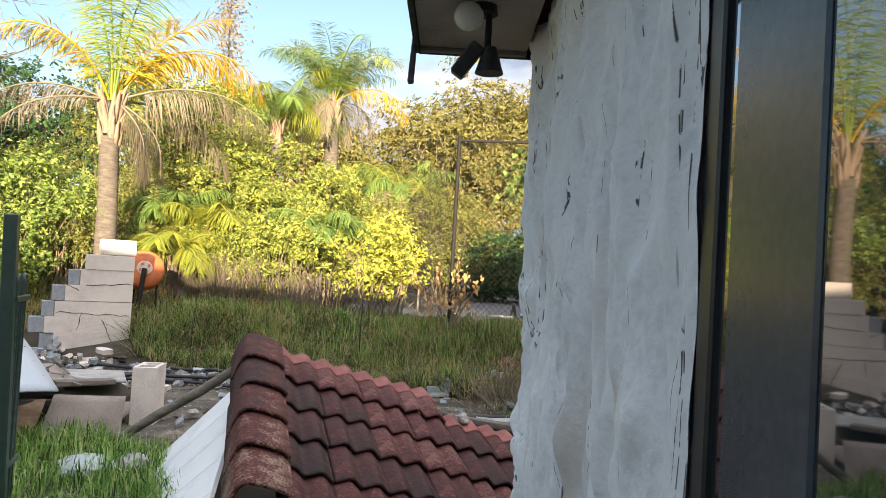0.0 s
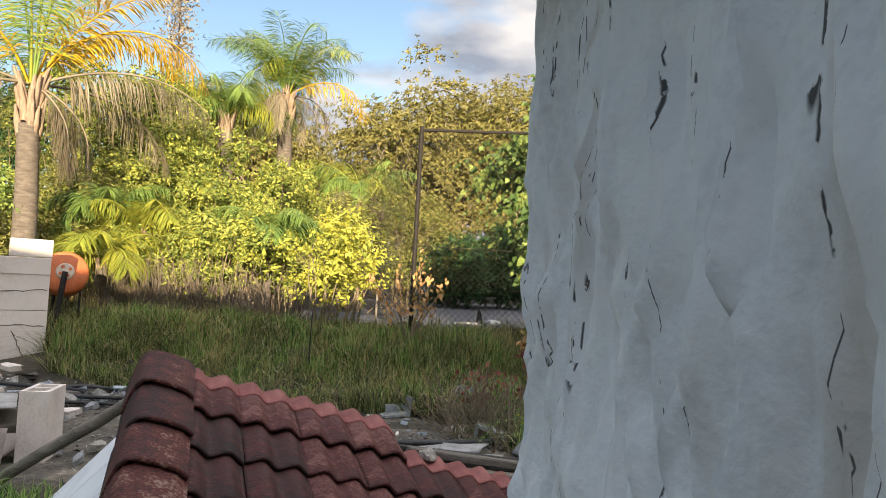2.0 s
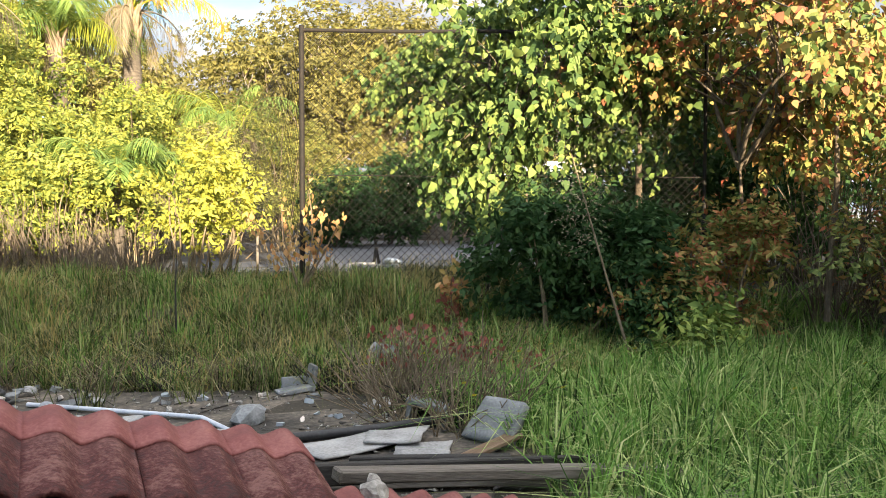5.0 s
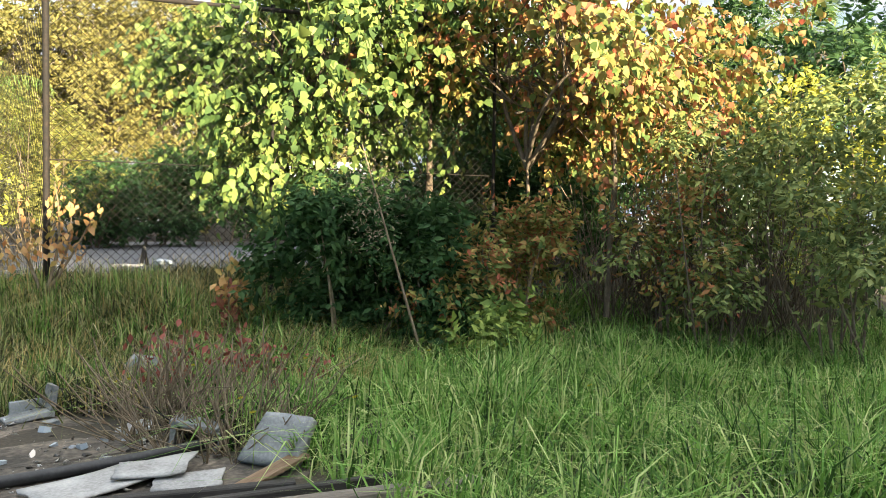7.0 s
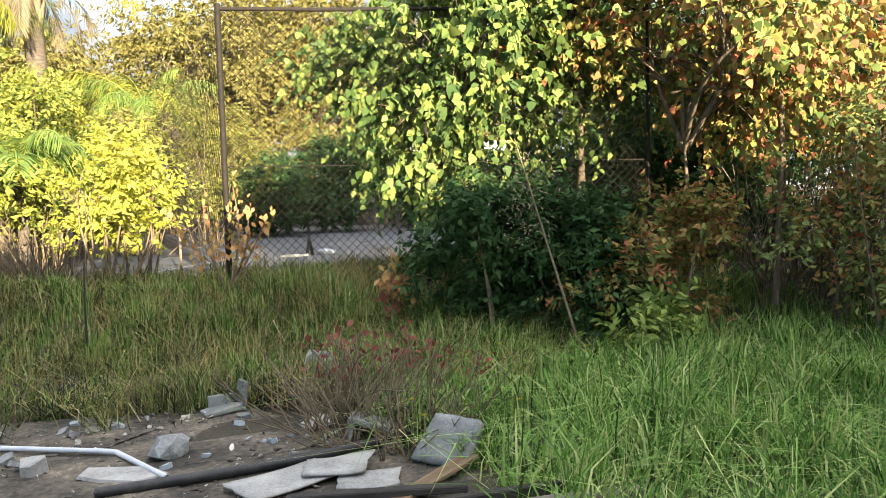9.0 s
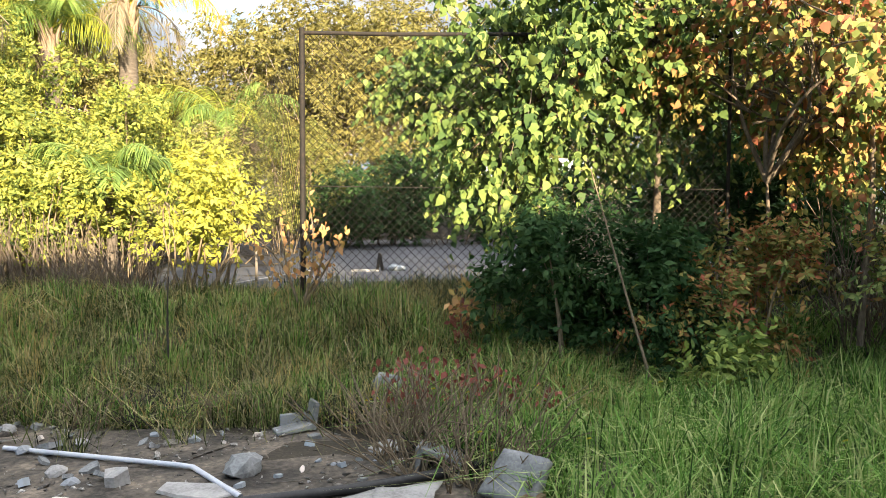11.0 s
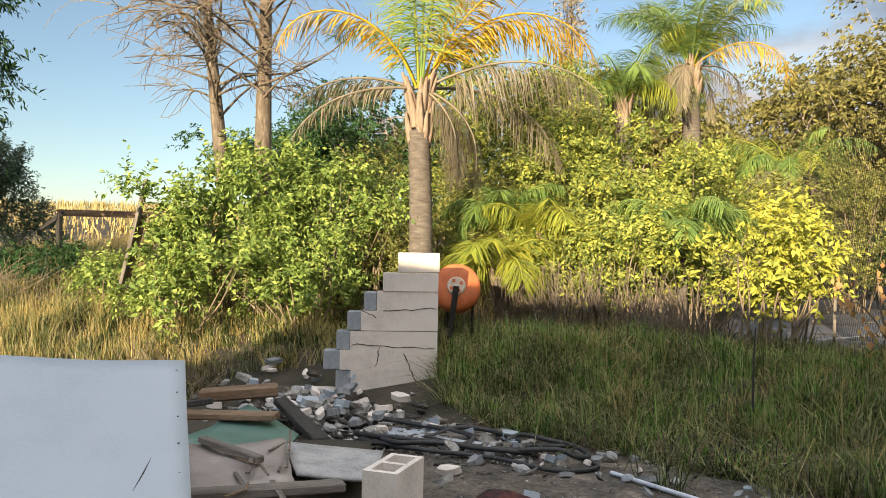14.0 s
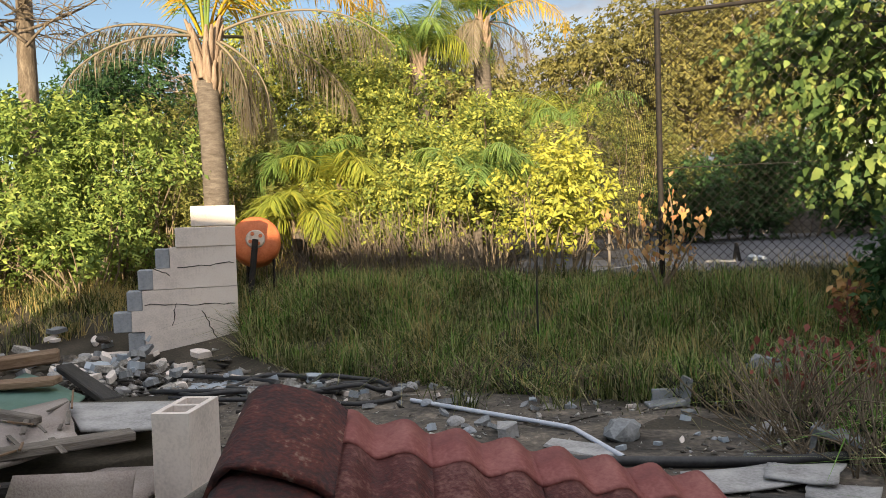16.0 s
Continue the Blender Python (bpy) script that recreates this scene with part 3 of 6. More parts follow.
# behind, out of view: a tall wing added and sized to shade the yard
wing = thing("shade_wing", "pale unseen wing added behind the yard to shade it", "house", kind="structure")
part("wall", slab(17.5, 6.0, 3.3, 0), M["stucco"], wing, m=pose(3.6, -6.2, -0.1))
bm = bmesh.new()
p = [bm.verts.new(c) for c in ((-5.6, -9.6, 3.15), (12.8, -9.6, 3.15), (12.8, -2.8, 3.15), (-5.6, -2.8, 3.15), (-4.6, -6.2, 4.95), (11.8, -6.2, 4.95))]
for f in ((0, 1, 5, 4), (1, 2, 5), (2, 3, 4, 5), (3, 0, 4), (3, 2, 1, 0)):
    bm.faces.new([p[k] for k in f])
part("roof", bm, M["rooftile_far"], wing)
# low roof over the front room
low = thing("house_roof", "low tiled roof with boarded eave over the side wall", "roof", kind="structure")
bm = bmesh.new()
p = [bm.verts.new(c) for c in ((-0.08, -2.8, 2.47), (6.6, -2.8, 2.47), (6.6, 2.97, 2.47), (-0.08, 2.97, 2.47), (3.3, -2.8, 3.4), (3.3, 0.4, 3.4))]
for f in ((0, 3, 5, 4), (3, 2, 5), (2, 1, 4, 5)):
    bm.faces.new([p[k] for k in f])
part("roof", bm, M["rooftile_far"], low)
part("soffit", slab(0.44, 5.7, 0.02, 0), M["soffit"], low, m=pose(0.15, 0.1, 2.36))
part("soffit", slab(6.2, 0.12, 0.02, 0), M["soffit"], low, m=pose(3.5, 2.89, 2.362))
part("batten", slab(0.44, 0.03, 0.02, 0.003), M["timber"], low, m=pose(0.15, 2.93, 2.34))
part("fascia", slab(0.02, 5.75, 0.13, 0.003), M["charred"], low, m=pose(-0.085, 0.1, 2.345))
part("fascia", slab(6.6, 0.02, 0.13, 0.003), M["charred"], low, m=pose(3.22, 2.975, 2.345))
bm = slab(0.02, 0.07, 0.26, 0.004, 0.004, 3, 0)
part("loose_flashing", bm, M["charred"], low, "dark metal strip hanging from the eave", m=pose(-0.1, 2.9, 2.2, 4, 3, 0))


def flood_lamp(at):
    """Two lamp heads on a bracket under the eave."""
    L = thing("flood_lamp", "grey twin flood lamp with sensor under the eave", "lamp", at=at)
    bm = bmesh.new()
    bmesh.ops.create_cone(bm, cap_ends=True, segments=20, radius1=0.05, radius2=0.045, depth=0.03, matrix=Matrix.Translation((0, 0, -0.015)))
    part("base", bm, M["iron"], L)
    bm = bmesh.new()
    bmesh.ops.create_cone(bm, cap_ends=True, segments=10, radius1=0.012, radius2=0.012, depth=0.16, matrix=Matrix.Translation((0.02, 0, -0.1)))
    part("arm", bm, M["iron"], L)
    glassm = surf("lamp_glass", [(0.4, 0.4, 0.36), (0.55, 0.55, 0.5), (0.6, 0.6, 0.56)], 0.15, 8, bump=0.02)
    bm = bmesh.new()
    bmesh.ops.create_uvsphere(bm, u_segments=20, v_segments=12, radius=0.052, matrix=pose(-0.05, -0.03, -0.05) @ Matrix.Diagonal((1, 0.8, 1, 1)))
    part("bulb", bm, glassm, L, "frosted round lamp face", smooth=True)
    bm = bmesh.new()
    bmesh.ops.create_cone(bm, cap_ends=True, segments=18, radius1=0.05, radius2=0.022, depth=0.09, matrix=pose(0.03, 0, -0.19, 0, 0, 0))
    part("shade", bm, M["black"], L, smooth=False)
    bm = slab(0.05, 0.05, 0.13, 0.006)
    part("sensor", bm, M["black"], L, m=pose(-0.01, 0, -0.14, 0, 215, 0))
    return L


flood_lamp((0.17, 2.42, 2.36))


# ---- fallen roof ----
U, Vd = Vector((0.876, 0.431, -0.262)).normalized(), Vector((0.37, -0.87, -0.33))
Vd = (Vd - U * Vd.dot(U)).normalized()
Nn = Vd.cross(U).normalized()
if Nn.z < 0:
    Nn = -Nn
ORG = Vector((-1.01, 4.40, 0.865))
RM = Matrix(((U.x, -Vd.x, Nn.x, ORG.x), (U.y, -Vd.y, Nn.y, ORG.y), (U.z, -Vd.z, Nn.z, ORG.z), (0, 0, 0, 1)))
FAR_EYE, GROW = Vector((0.1, -0.13, 1.43)), 1.07


def grown(p):
    """The fallen roof and what leans on it, at their full size."""
    return FAR_EYE + (Vector(p) - FAR_EYE) * GROW


RM = Matrix.Translation(FAR_EYE) @ Matrix.Scale(GROW, 4) @ Matrix.Translation(-FAR_EYE) @ RM
GAUGE, TW, SKEW = 0.315, 0.288, 0.031


def tile_mesh(material, y0, y1, name):
    """A double-roll tile: wavy section with thickness and a proud lower edge."""
    nseg, th = 20, 0.016
    rows = [y0, y0 + 0.012, (y0 + y1) / 2, y1]
    vs, fs = [], []
    prof = []
    for k in range(nseg + 1):
        s = k / nseg
        a = s * TW
        w = (0.5 - 0.5 * math.cos(4 * math.pi * s)) ** 0.85 * 0.034
        prof.append((a, w))
    for side_ in (0, 1):
        for j, yy in enumerate(rows):
            lift = 0.03 * (1 - (yy - y0) / max(1e-6, (y1 - y0)))
            for a, w in prof:
                vs.append((a + SKEW * yy / GAUGE, yy, w + lift - side_ * th - ((0.005 if side_ == 0 else 0.002) if j == 0 else 0)))
    n = nseg + 1
    R = len(rows)
    for j in range(R - 1):
        for k in range(nseg):
            i = j * n + k
            fs.append((i, i + 1, i + n + 1, i + n))
            i2 = i + R * n
            fs.append((i2, i2 + n, i2 + n + 1, i2 + 1))
    for k in range(nseg):
        fs.append((k, k + R * n, k + 1 + R * n, k + 1))
        i = (R - 1) * n + k
        fs.append((i, i + 1, i + 1 + R * n, i + R * n))
    for j in range(R - 1):
        for e in (0, n - 1):
            i = j * n + e
            fs.append((i, i + n, i + n + R * n, i + R * n))
    return np_mesh(name, vs, fs, material, True)


fallen = thing("fallen_roof", "section of red terracotta tiled roof fallen on the grass", "roof")
part("roof_deck", slab(1.95, 1.6, 0.05, 0.004), M["charred"], fallen, "dark roof battens under the tiles", m=RM @ pose(0.95, -0.95, -0.075))
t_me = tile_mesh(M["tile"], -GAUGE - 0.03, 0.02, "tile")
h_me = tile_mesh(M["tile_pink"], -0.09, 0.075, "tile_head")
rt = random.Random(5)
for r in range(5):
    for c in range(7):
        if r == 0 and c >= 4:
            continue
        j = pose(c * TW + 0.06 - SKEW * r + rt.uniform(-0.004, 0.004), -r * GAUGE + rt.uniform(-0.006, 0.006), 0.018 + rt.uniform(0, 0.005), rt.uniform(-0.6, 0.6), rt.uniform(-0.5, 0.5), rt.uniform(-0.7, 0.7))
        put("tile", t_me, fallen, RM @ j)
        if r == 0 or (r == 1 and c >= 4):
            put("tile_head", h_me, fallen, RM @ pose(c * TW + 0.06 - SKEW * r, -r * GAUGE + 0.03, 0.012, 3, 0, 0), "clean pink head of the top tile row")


def cap_mesh():
    """A verge tile: flat top with rounded shoulder and a hanging side."""
    prof = [(0.14, 0.055), (0.10, 0.075), (0.03, 0.083), (-0.04, 0.080), (-0.085, 0.062), (-0.105, 0.03), (-0.112, -0.03), (-0.114, -0.12)]
    vs, fs = [], []
    n = len(prof)
    ys_ = [-GAUGE - 0.04, -GAUGE - 0.02, 0.0, 0.02]
    for th in (0, 0.016):
        for yy in ys_:
            lift = 0.026 * (-yy / GAUGE) - 0.0
            for a, w in prof:
                vs.append((a + (th if a < -0.08 else 0), yy, w + lift - (th if a >= -0.08 else 0)))
    R = len(ys_)
    for j in range(R - 1):
        for k in range(n - 1):
            i = j * n + k
            fs.append((i, i + n, i + n + 1, i + 1))
            fs.append((i + R * n, i + 1 + R * n, i + n + 1 + R * n, i + n + R * n))
    for k in range(n - 1):
        fs.append((k, k + 1, k + 1 + R * n, k + R * n))
    for j in range(R - 1):
        for e in (0, n - 1):
            i = j * n + e
            fs.append((i, i + n, i + n + R * n, i + R * n))
    return np_mesh("verge_tile", vs, fs, M["tile_cap"], True)


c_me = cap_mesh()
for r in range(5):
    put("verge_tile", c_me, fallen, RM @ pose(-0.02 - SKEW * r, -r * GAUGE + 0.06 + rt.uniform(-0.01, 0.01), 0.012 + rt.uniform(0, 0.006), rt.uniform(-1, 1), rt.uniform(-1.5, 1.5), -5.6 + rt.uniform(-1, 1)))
for k, (a, b, s) in enumerate(( (1.33, -0.25, 0.045), (1.36, -0.19, 0.03))):
    part("mortar_lump", rock(s, k + 2, 0.7), M["mortar"], fallen, m=RM @ pose(a, b, 0.052))
# white boarded gable end under the verge
g0, g1 = grown((-1.12, 4.55, 0.70)), grown((-0.88, 3.05, 0.26))
for k in range(5):
    a0, a1 = k / 5, (k + 0.985) / 5
    lo = [Vector((-1.9, 5.2, -0.03)), Vector((-1.2, 3.25, -0.03))]
    q = [g0.lerp(g1, a0), g0.lerp(g1, a1), lo[0].lerp(lo[1], a1), lo[0].lerp(lo[1], a0)]
    nn = (q[1] - q[0]).cross(q[3] - q[0]).normalized() * 0.012
    bm = bmesh.new()
    va = [bm.verts.new(v + nn) for v in q]
    vb = [bm.verts.new(v - nn) for v in q]
    bm.faces.new(va)
    bm.faces.new(vb[::-1])
    for i in range(4):
        bm.faces.new((va[i], vb[i], vb[(i + 1) % 4], va[(i + 1) % 4]))
    bmesh.ops.recalc_face_normals(bm, faces=bm.faces[:])
    part("gable_board", bm, M["whiteboards"], fallen, "white painted board of the gable end")


def beam(name, a, b, w, h, material, label, category="timber", parent=None, twist=0.0, seed=1):
    """A squared length of timber from a to b, with worn edges."""
    a, b = Vector(a), Vector(b)
    L = (b - a).length
    bm = slab(L, w, h, min(w, h) * 0.15, 0.0, seed)
    for v in bm.verts:
        v.co += Vector((0, noise.noise(v.co * 3 + Vector((seed, 0, 0))), noise.noise(v.co * 3 + Vector((0, seed, 5))))) * 0.008
    d = (b - a).normalized()
    yv = Vector((0, 0, 1)).cross(d).normalized()
    zv = d.cross(yv)
    c = (a + b) / 2
    m = Matrix(((d.x, yv.x, zv.x, c.x), (d.y, yv.y, zv.y, c.y), (d.z, yv.z, zv.z, c.z), (0, 0, 0, 1))) @ pose(0, 0, 0, twist, 0, 0) @ Matrix.Translation((0, 0, -h / 2))
    ob = part(name, bm, material, parent, m=m)
    return ob if parent else tagged(ob, label, category)


vs, fs = tube([(-2.32, 5.5, 0.03), (-2.0, 5.45, 0.25), (-1.65, 5.35, 0.47), (-1.36, 5.35, 0.68)], [0.035, 0.036, 0.036, 0.034], 10)
tagged(put("timber_pole", np_mesh("timber_pole", vs, fs, M["timber"], True)), "weathered round timber pole leaning on the fallen roof", "pole")
beam("fallen_rafter", (0.15, 5.46, 0.36), (1.95, 6.1, 0.05), 0.09, 0.05, M["timber"], "grey weathered rafter lying behind the fallen roof", "timber", seed=4)
beam("fallen_rafter", (0.05, 5.6, 0.32), (1.8, 6.28, 0.04), 0.045, 0.09, M["charred"], "dark rafter lying behind the fallen roof", "timber", seed=7)
beam("fallen_rafter", (1.0, 5.62, 0.08), (2.2, 5.7, 0.05), 0.1, 0.04, M["timber"], "split grey plank in the grass", "timber", seed=9)


# ---- stepped block wall ----
WR, WN = Vector((0.86, 0.51, 0)).normalized(), Vector((0.51, -0.86, 0)).normalized()
W0 = Vector((-4.225, 10.105, 0))
CO = 0.212
bw = thing("block_wall", "stepped remnant of a cream rendered concrete block wall", "wall")
BM_ = Matrix(((WR.x, -WN.x, 0, W0.x), (WR.y, -WN.y, 0, W0.y), (0, 0, 1, -0.1), (0, 0, 0, 1)))
# courses from the top: left end of the rendered face, left end of the bare block, both along the wall
courses = [(-0.45, None), (-0.60, None), (-0.66, -0.80), (-0.83, -0.98), (-0.94, -1.09), (-1.05, -1.23), (-0.93, -1.09), (-1.5, None), (-1.6, None)]
for k, (xr, xb) in enumerate(courses):
    z = 1.62 + 0.1 - (k + 1) * CO
    gap = 0.007 if k in (1, 4) else 0.0
    setb = 0.012 if k < 2 else 0.0
    d = (-xr)
    part("rendered_block", slab(d, 0.20, CO - gap, 0.006 if k < 2 else 0.0, 0, k), M["render_paint"], bw, m=BM_ @ pose(xr / 2 + (0.01 if k == 0 else 0), 0.10 - setb, z, 0, 0, 0.6 if k < 2 else 0))
    if xb is not None:
        part("bare_block", slab(xr - xb, 0.19, CO - 0.008, 0.008, 0, k), M["bluegrey"], bw, "bare blue-grey concrete block end", m=BM_ @ pose((xr + xb) / 2, 0.115, z, 0, 0, 3 * ((k % 2) - 0.5)))
for k in range(3):
    part("bare_block", slab(0.14, 0.05, 0.17 - 0.03 * k, 0.006, 0.008, k + 20), M["bluegrey"], bw, "bare patch where the render broke off", m=BM_ @ pose(-0.42 + 0.145 * k, -0.012, 0.05))


crack_m = surf("crack_shadow", [(0.03, 0.027, 0.024), (0.06, 0.05, 0.045), (0.1, 0.09, 0.08)], 0.95, 20, bump=0.2)
rc_ = random.Random(41)
for x0, z0_, x1, z1_, n_ in ((-0.92, 0.62, -0.02, 0.58, 14), (-0.62, 0.62, -0.66, 0.40, 6), (-0.36, 0.52, -0.22, 0.2, 8), (-0.66, 0.92, -0.83, 1.0, 5), (-0.6, 0.98, -0.02, 1.02, 9)):
    pts_ = []
    for k in range(n_ + 1):
        f_ = k / n_
        pts_.append((x0 + (x1 - x0) * f_ + rc_.uniform(-0.012, 0.012), -0.001, 0.1 + z0_ + (z1_ - z0_) * f_ + rc_.uniform(-0.012, 0.012)))
    vs, fs = tube(pts_, [0.003 + 0.003 * rc_.random() for _ in pts_], 5)
    put("crack", np_mesh("crack", vs, fs, crack_m, True), bw, BM_, "dark crack through the render")


def hollow_block(at, rz, material, label, sx_=0.39, sy_=0.19, sz_=0.39, rx=0.0):
    """A hollow concrete block set on end, its two cores open at the top."""
    b = thing("hollow_block", label, "block", at=at, rz=rz)
    bm = bmesh.new()
    t = 0.032
    cols = [-sx_ / 2, -sx_ / 2 + t, -t / 2, t / 2, sx_ / 2 - t, sx_ / 2]
    rows = [-sy_ / 2, -sy_ / 2 + t, sy_ / 2 - t, sy_ / 2]
    for i in range(5):
        for j in range(3):
            if j == 1 and i in (1, 3):
                continue
            w, h = cols[i + 1] - cols[i], rows[j + 1] - rows[j]
            bmesh.ops.create_cube(bm, size=1, matrix=Matrix.Translation(((cols[i] + cols[i + 1]) / 2, (rows[j] + rows[j + 1]) / 2, sz_ / 2)) @ Matrix.Diagonal((w, h, sz_, 1)))
    bmesh.ops.remove_doubles(bm, verts=bm.verts[:], dist=0.0005)
    inner = [f for f in bm.faces if len([1 for g in bm.faces if g is not f and (g.calc_center_median() - f.calc_center_median()).length < 1e-4]) > 0]
    bmesh.ops.delete(bm, geom=inner, context="FACES_ONLY")
    part("block_body", bm, material, b, m=pose(0, 0, 0, rx, 0, 0))
    bm = slab(0.13, 0.12, 0.01, 0)
    part("core", bm, M["bluegrey"], b, "shadowed block core", m=pose(-0.09, 0, sz_ - 0.12))
    bm = slab(0.13, 0.12, 0.01, 0)
    part("core", bm, M["bluegrey"], b, m=pose(0.09, 0, sz_ - 0.12))
    return b


hollow_block((-2.42, 6.3, -0.01), 98, M["render_paint"], "cream rendered hollow concrete block standing in rubble", 0.36, 0.19, 0.5)


# ---- concrete mixer ----
def mixer(at, rz):
    b = thing("concrete_mixer", "orange concrete mixer with cream hub on black stand", "mixer", at=at, rz=rz)
    prof = [(0.0, 0.0), (0.16, 0.0), (0.255, 0.02), (0.285, 0.05), (0.29, 0.08), (0.29, 0.26), (0.24, 0.42), (0.17, 0.5)]
    vs, fs, ns = [], [], 32
    for y, (r, d) in enumerate(prof):
        for k in range(ns):
            w = 2 * math.pi * k / ns
            vs.append((r * math.cos(w), d, r * math.sin(w)))
    for j in range(len(prof) - 1):
        for k in range(ns):
            k2 = (k + 1) % ns
            fs.append((j * ns + k, j * ns + k2, (j + 1) * ns + k2, (j + 1) * ns + k))
    up = 1.24 - at[2]
    put("drum", np_mesh("drum", vs, fs, M["orange"], True), b, pose(0, 0, up, -14, 0, 0))
    bm = bmesh.new()
    bmesh.ops.create_cone(bm, cap_ends=True, segments=24, radius1=0.115, radius2=0.10, depth=0.03, matrix=pose(0, -0.012, 0, 90, 0, 0))
    part("hub", bm, M["cream"], b, "cream painted hub with holes", m=pose(0, 0, up, -14, 0, 0))
    for k in range(4):
        w = math.pi / 2 * k + 0.5
        bm = bmesh.new()
        bmesh.ops.create_cone(bm, cap_ends=True, segments=12, radius1=0.022, radius2=0.022, depth=0.012, matrix=pose(0.066 * math.cos(w), -0.03, 0.066 * math.sin(w), 90, 0, 0))
        part("hub_hole", bm, M["orange"], b, m=pose(0, 0, up, -14, 0, 0))
    for p0, p1, r in (((0, -0.05, up), (-0.12, -0.16, 0.0), 0.036), ((0.2, 0.12, up - 0.22), (0.18, 0.1, 0.0), 0.016), ((-0.1, 0.35, up - 0.2), (-0.15, 0.4, 0.0), 0.02), ((-0.12, -0.16, 0.03), (-0.15, 0.4, 0.03), 0.02)):
        vs, fs = tube([p0, ((p0[0] + p1[0]) / 2, (p0[1] + p1[1]) / 2, (p0[2] + p1[2]) / 2), p1], r, 8)
        put("stand_leg", np_mesh("stand_leg", vs, fs, M["iron"], True), b)
    return b


mixer((-4.42, 10.92, 0.2), 26)


# ---- chain link fence ----
def chain_link(a, b, z0, z1, cell=0.09, r=0.0029, col=None):
    """Diamond mesh wire between two uprights, as thin three-sided rods."""
    a, b = Vector((a[0], a[1], 0)), Vector((b[0], b[1], 0))
    L, Hh = (b - a).length, z1 - z0
    d = (b - a).normalized()
    nrm = Vector((-d.y, d.x, 0))
    bag = Bag()
    k = -Hh
    while k < L:
        for sgn in (1, -1):
            s0, s1 = max(k, 0), min(k + Hh, L)
            if s1 - s0 < 0.02:
                continue
            za, zb = (z0 + (s0 - k), z0 + (s1 - k)) if sgn > 0 else (z1 - (s0 - k), z1 - (s1 - k))
            p, q = a + d * s0 + Vector((0, 0, za)), a + d * s1 + Vector((0, 0, zb))
            bag.add(*tube([p + nrm * 0.003 * sgn, q + nrm * 0.003 * sgn], r, 3))
        k += cell
    return bag.mesh("wire_mesh", col or M["iron"], False)


fence = thing("chain_link_fence", "tall rusty chain link court fence with pipe posts", "fence")
FP = [(-1.3, 22.0), (0.15, 11.09), (2.2, 10.7), (4.6, 10.25)]
for k, (x, y) in enumerate(FP):
    vs, fs = tube([(x, y, 0.2), (x, y, 2.0), (x, y, 3.5)], 0.03 if k == 1 else 0.02, 8)
    put("post", np_mesh("post", vs, fs, M["iron"], True), fence)
for k in range(1, 3):
    (x0, y0), (x1, y1) = FP[k], FP[k + 1]
    vs, fs = tube([(x0, y0, 3.45), ((x0 + x1) / 2, (y0 + y1) / 2, 3.44), (x1, y1, 3.45)], 0.022, 8)
    put("rail", np_mesh("rail", vs, fs, M["iron"], True), fence)
    put("wire_mesh", chain_link((x0, y0), (x1, y1), 0.5, 3.43), fence)
    vs, fs = tube([(x0, y0, 1.85), (x1, y1, 1.83)], 0.005, 5)
    put("strand", np_mesh("strand", vs, fs, M["iron"], True), fence)
put("wire_mesh", chain_link(FP[0], FP[1], 0.5, 3.43, 0.15, 0.0019), fence)

# ---- plants ----
def frond(base, dirh, elev, length, droop, leaf, material, hang=0.35, rng=None, n=92, wid=0.0085):
    """A palm frond: an arching midrib and two rows of narrow leaflets."""
    dirh = Vector((dirh[0], dirh[1], 0)).normalized()
    p, e = Vector(base), radians(elev)
    pts = [p.copy()]
    steps = 14
    for k in range(steps):
        d = dirh * math.cos(e) + Vector((0, 0, math.sin(e)))
        p = p + d * (length / steps)
        e -= radians(droop) / steps * (0.5 + 1.2 * k / steps)
        e = max(e, -1.5)
        pts.append(p.copy())
    bag = Bag()
    vs, fs = tube(pts, [0.022 * (1 - 0.8 * k / steps) + 0.003 for k in range(steps + 1)], 4)
    quads = [((a, b, c)) for a, b, c, d in fs] + [((a, c, d)) for a, b, c, d in fs]
    bag.add(vs, quads)
    A, L_, T_, R_ = [], [], [], []
    for k in range(n):
        t = 0.16 + 0.83 * k / n
        i = min(int(t * steps), steps - 1)
        q = pts[i].lerp(pts[i + 1], t * steps - i)
        tan = (pts[i + 1] - pts[i]).normalized()
        sidev = tan.cross(Vector((0, 0, 1)))
        sidev = sidev.normalized() if sidev.length > 0.05 else Vector((-dirh.y, dirh.x, 0))
        upv = sidev.cross(tan)
        for s in (-1, 1):
            d = (sidev * s * rng.uniform(0.6, 1.0) + tan * rng.uniform(0.4, 0.8) + upv * rng.uniform(-0.55, 0.7) + Vector((0, 0, -hang * rng.uniform(0.6, 1.6)))).normalized()
            ln = leaf * (0.45 + 0.75 * math.sin(math.pi * min(1, t * 0.95 + 0.05)) ** 0.7) * rng.uniform(0.8, 1.15)
            w = d.cross(upv).normalized() * wid * rng.uniform(0.7, 1.2)
            mid = q + d * ln * 0.45
            tip = q + d * ln + Vector((0, 0, -hang * ln * 0.45))
            bag.add([q, mid + w, tip, mid - w], [(0, 1, 3), (1, 2, 3)])
    return bag.mesh("frond", material, False)


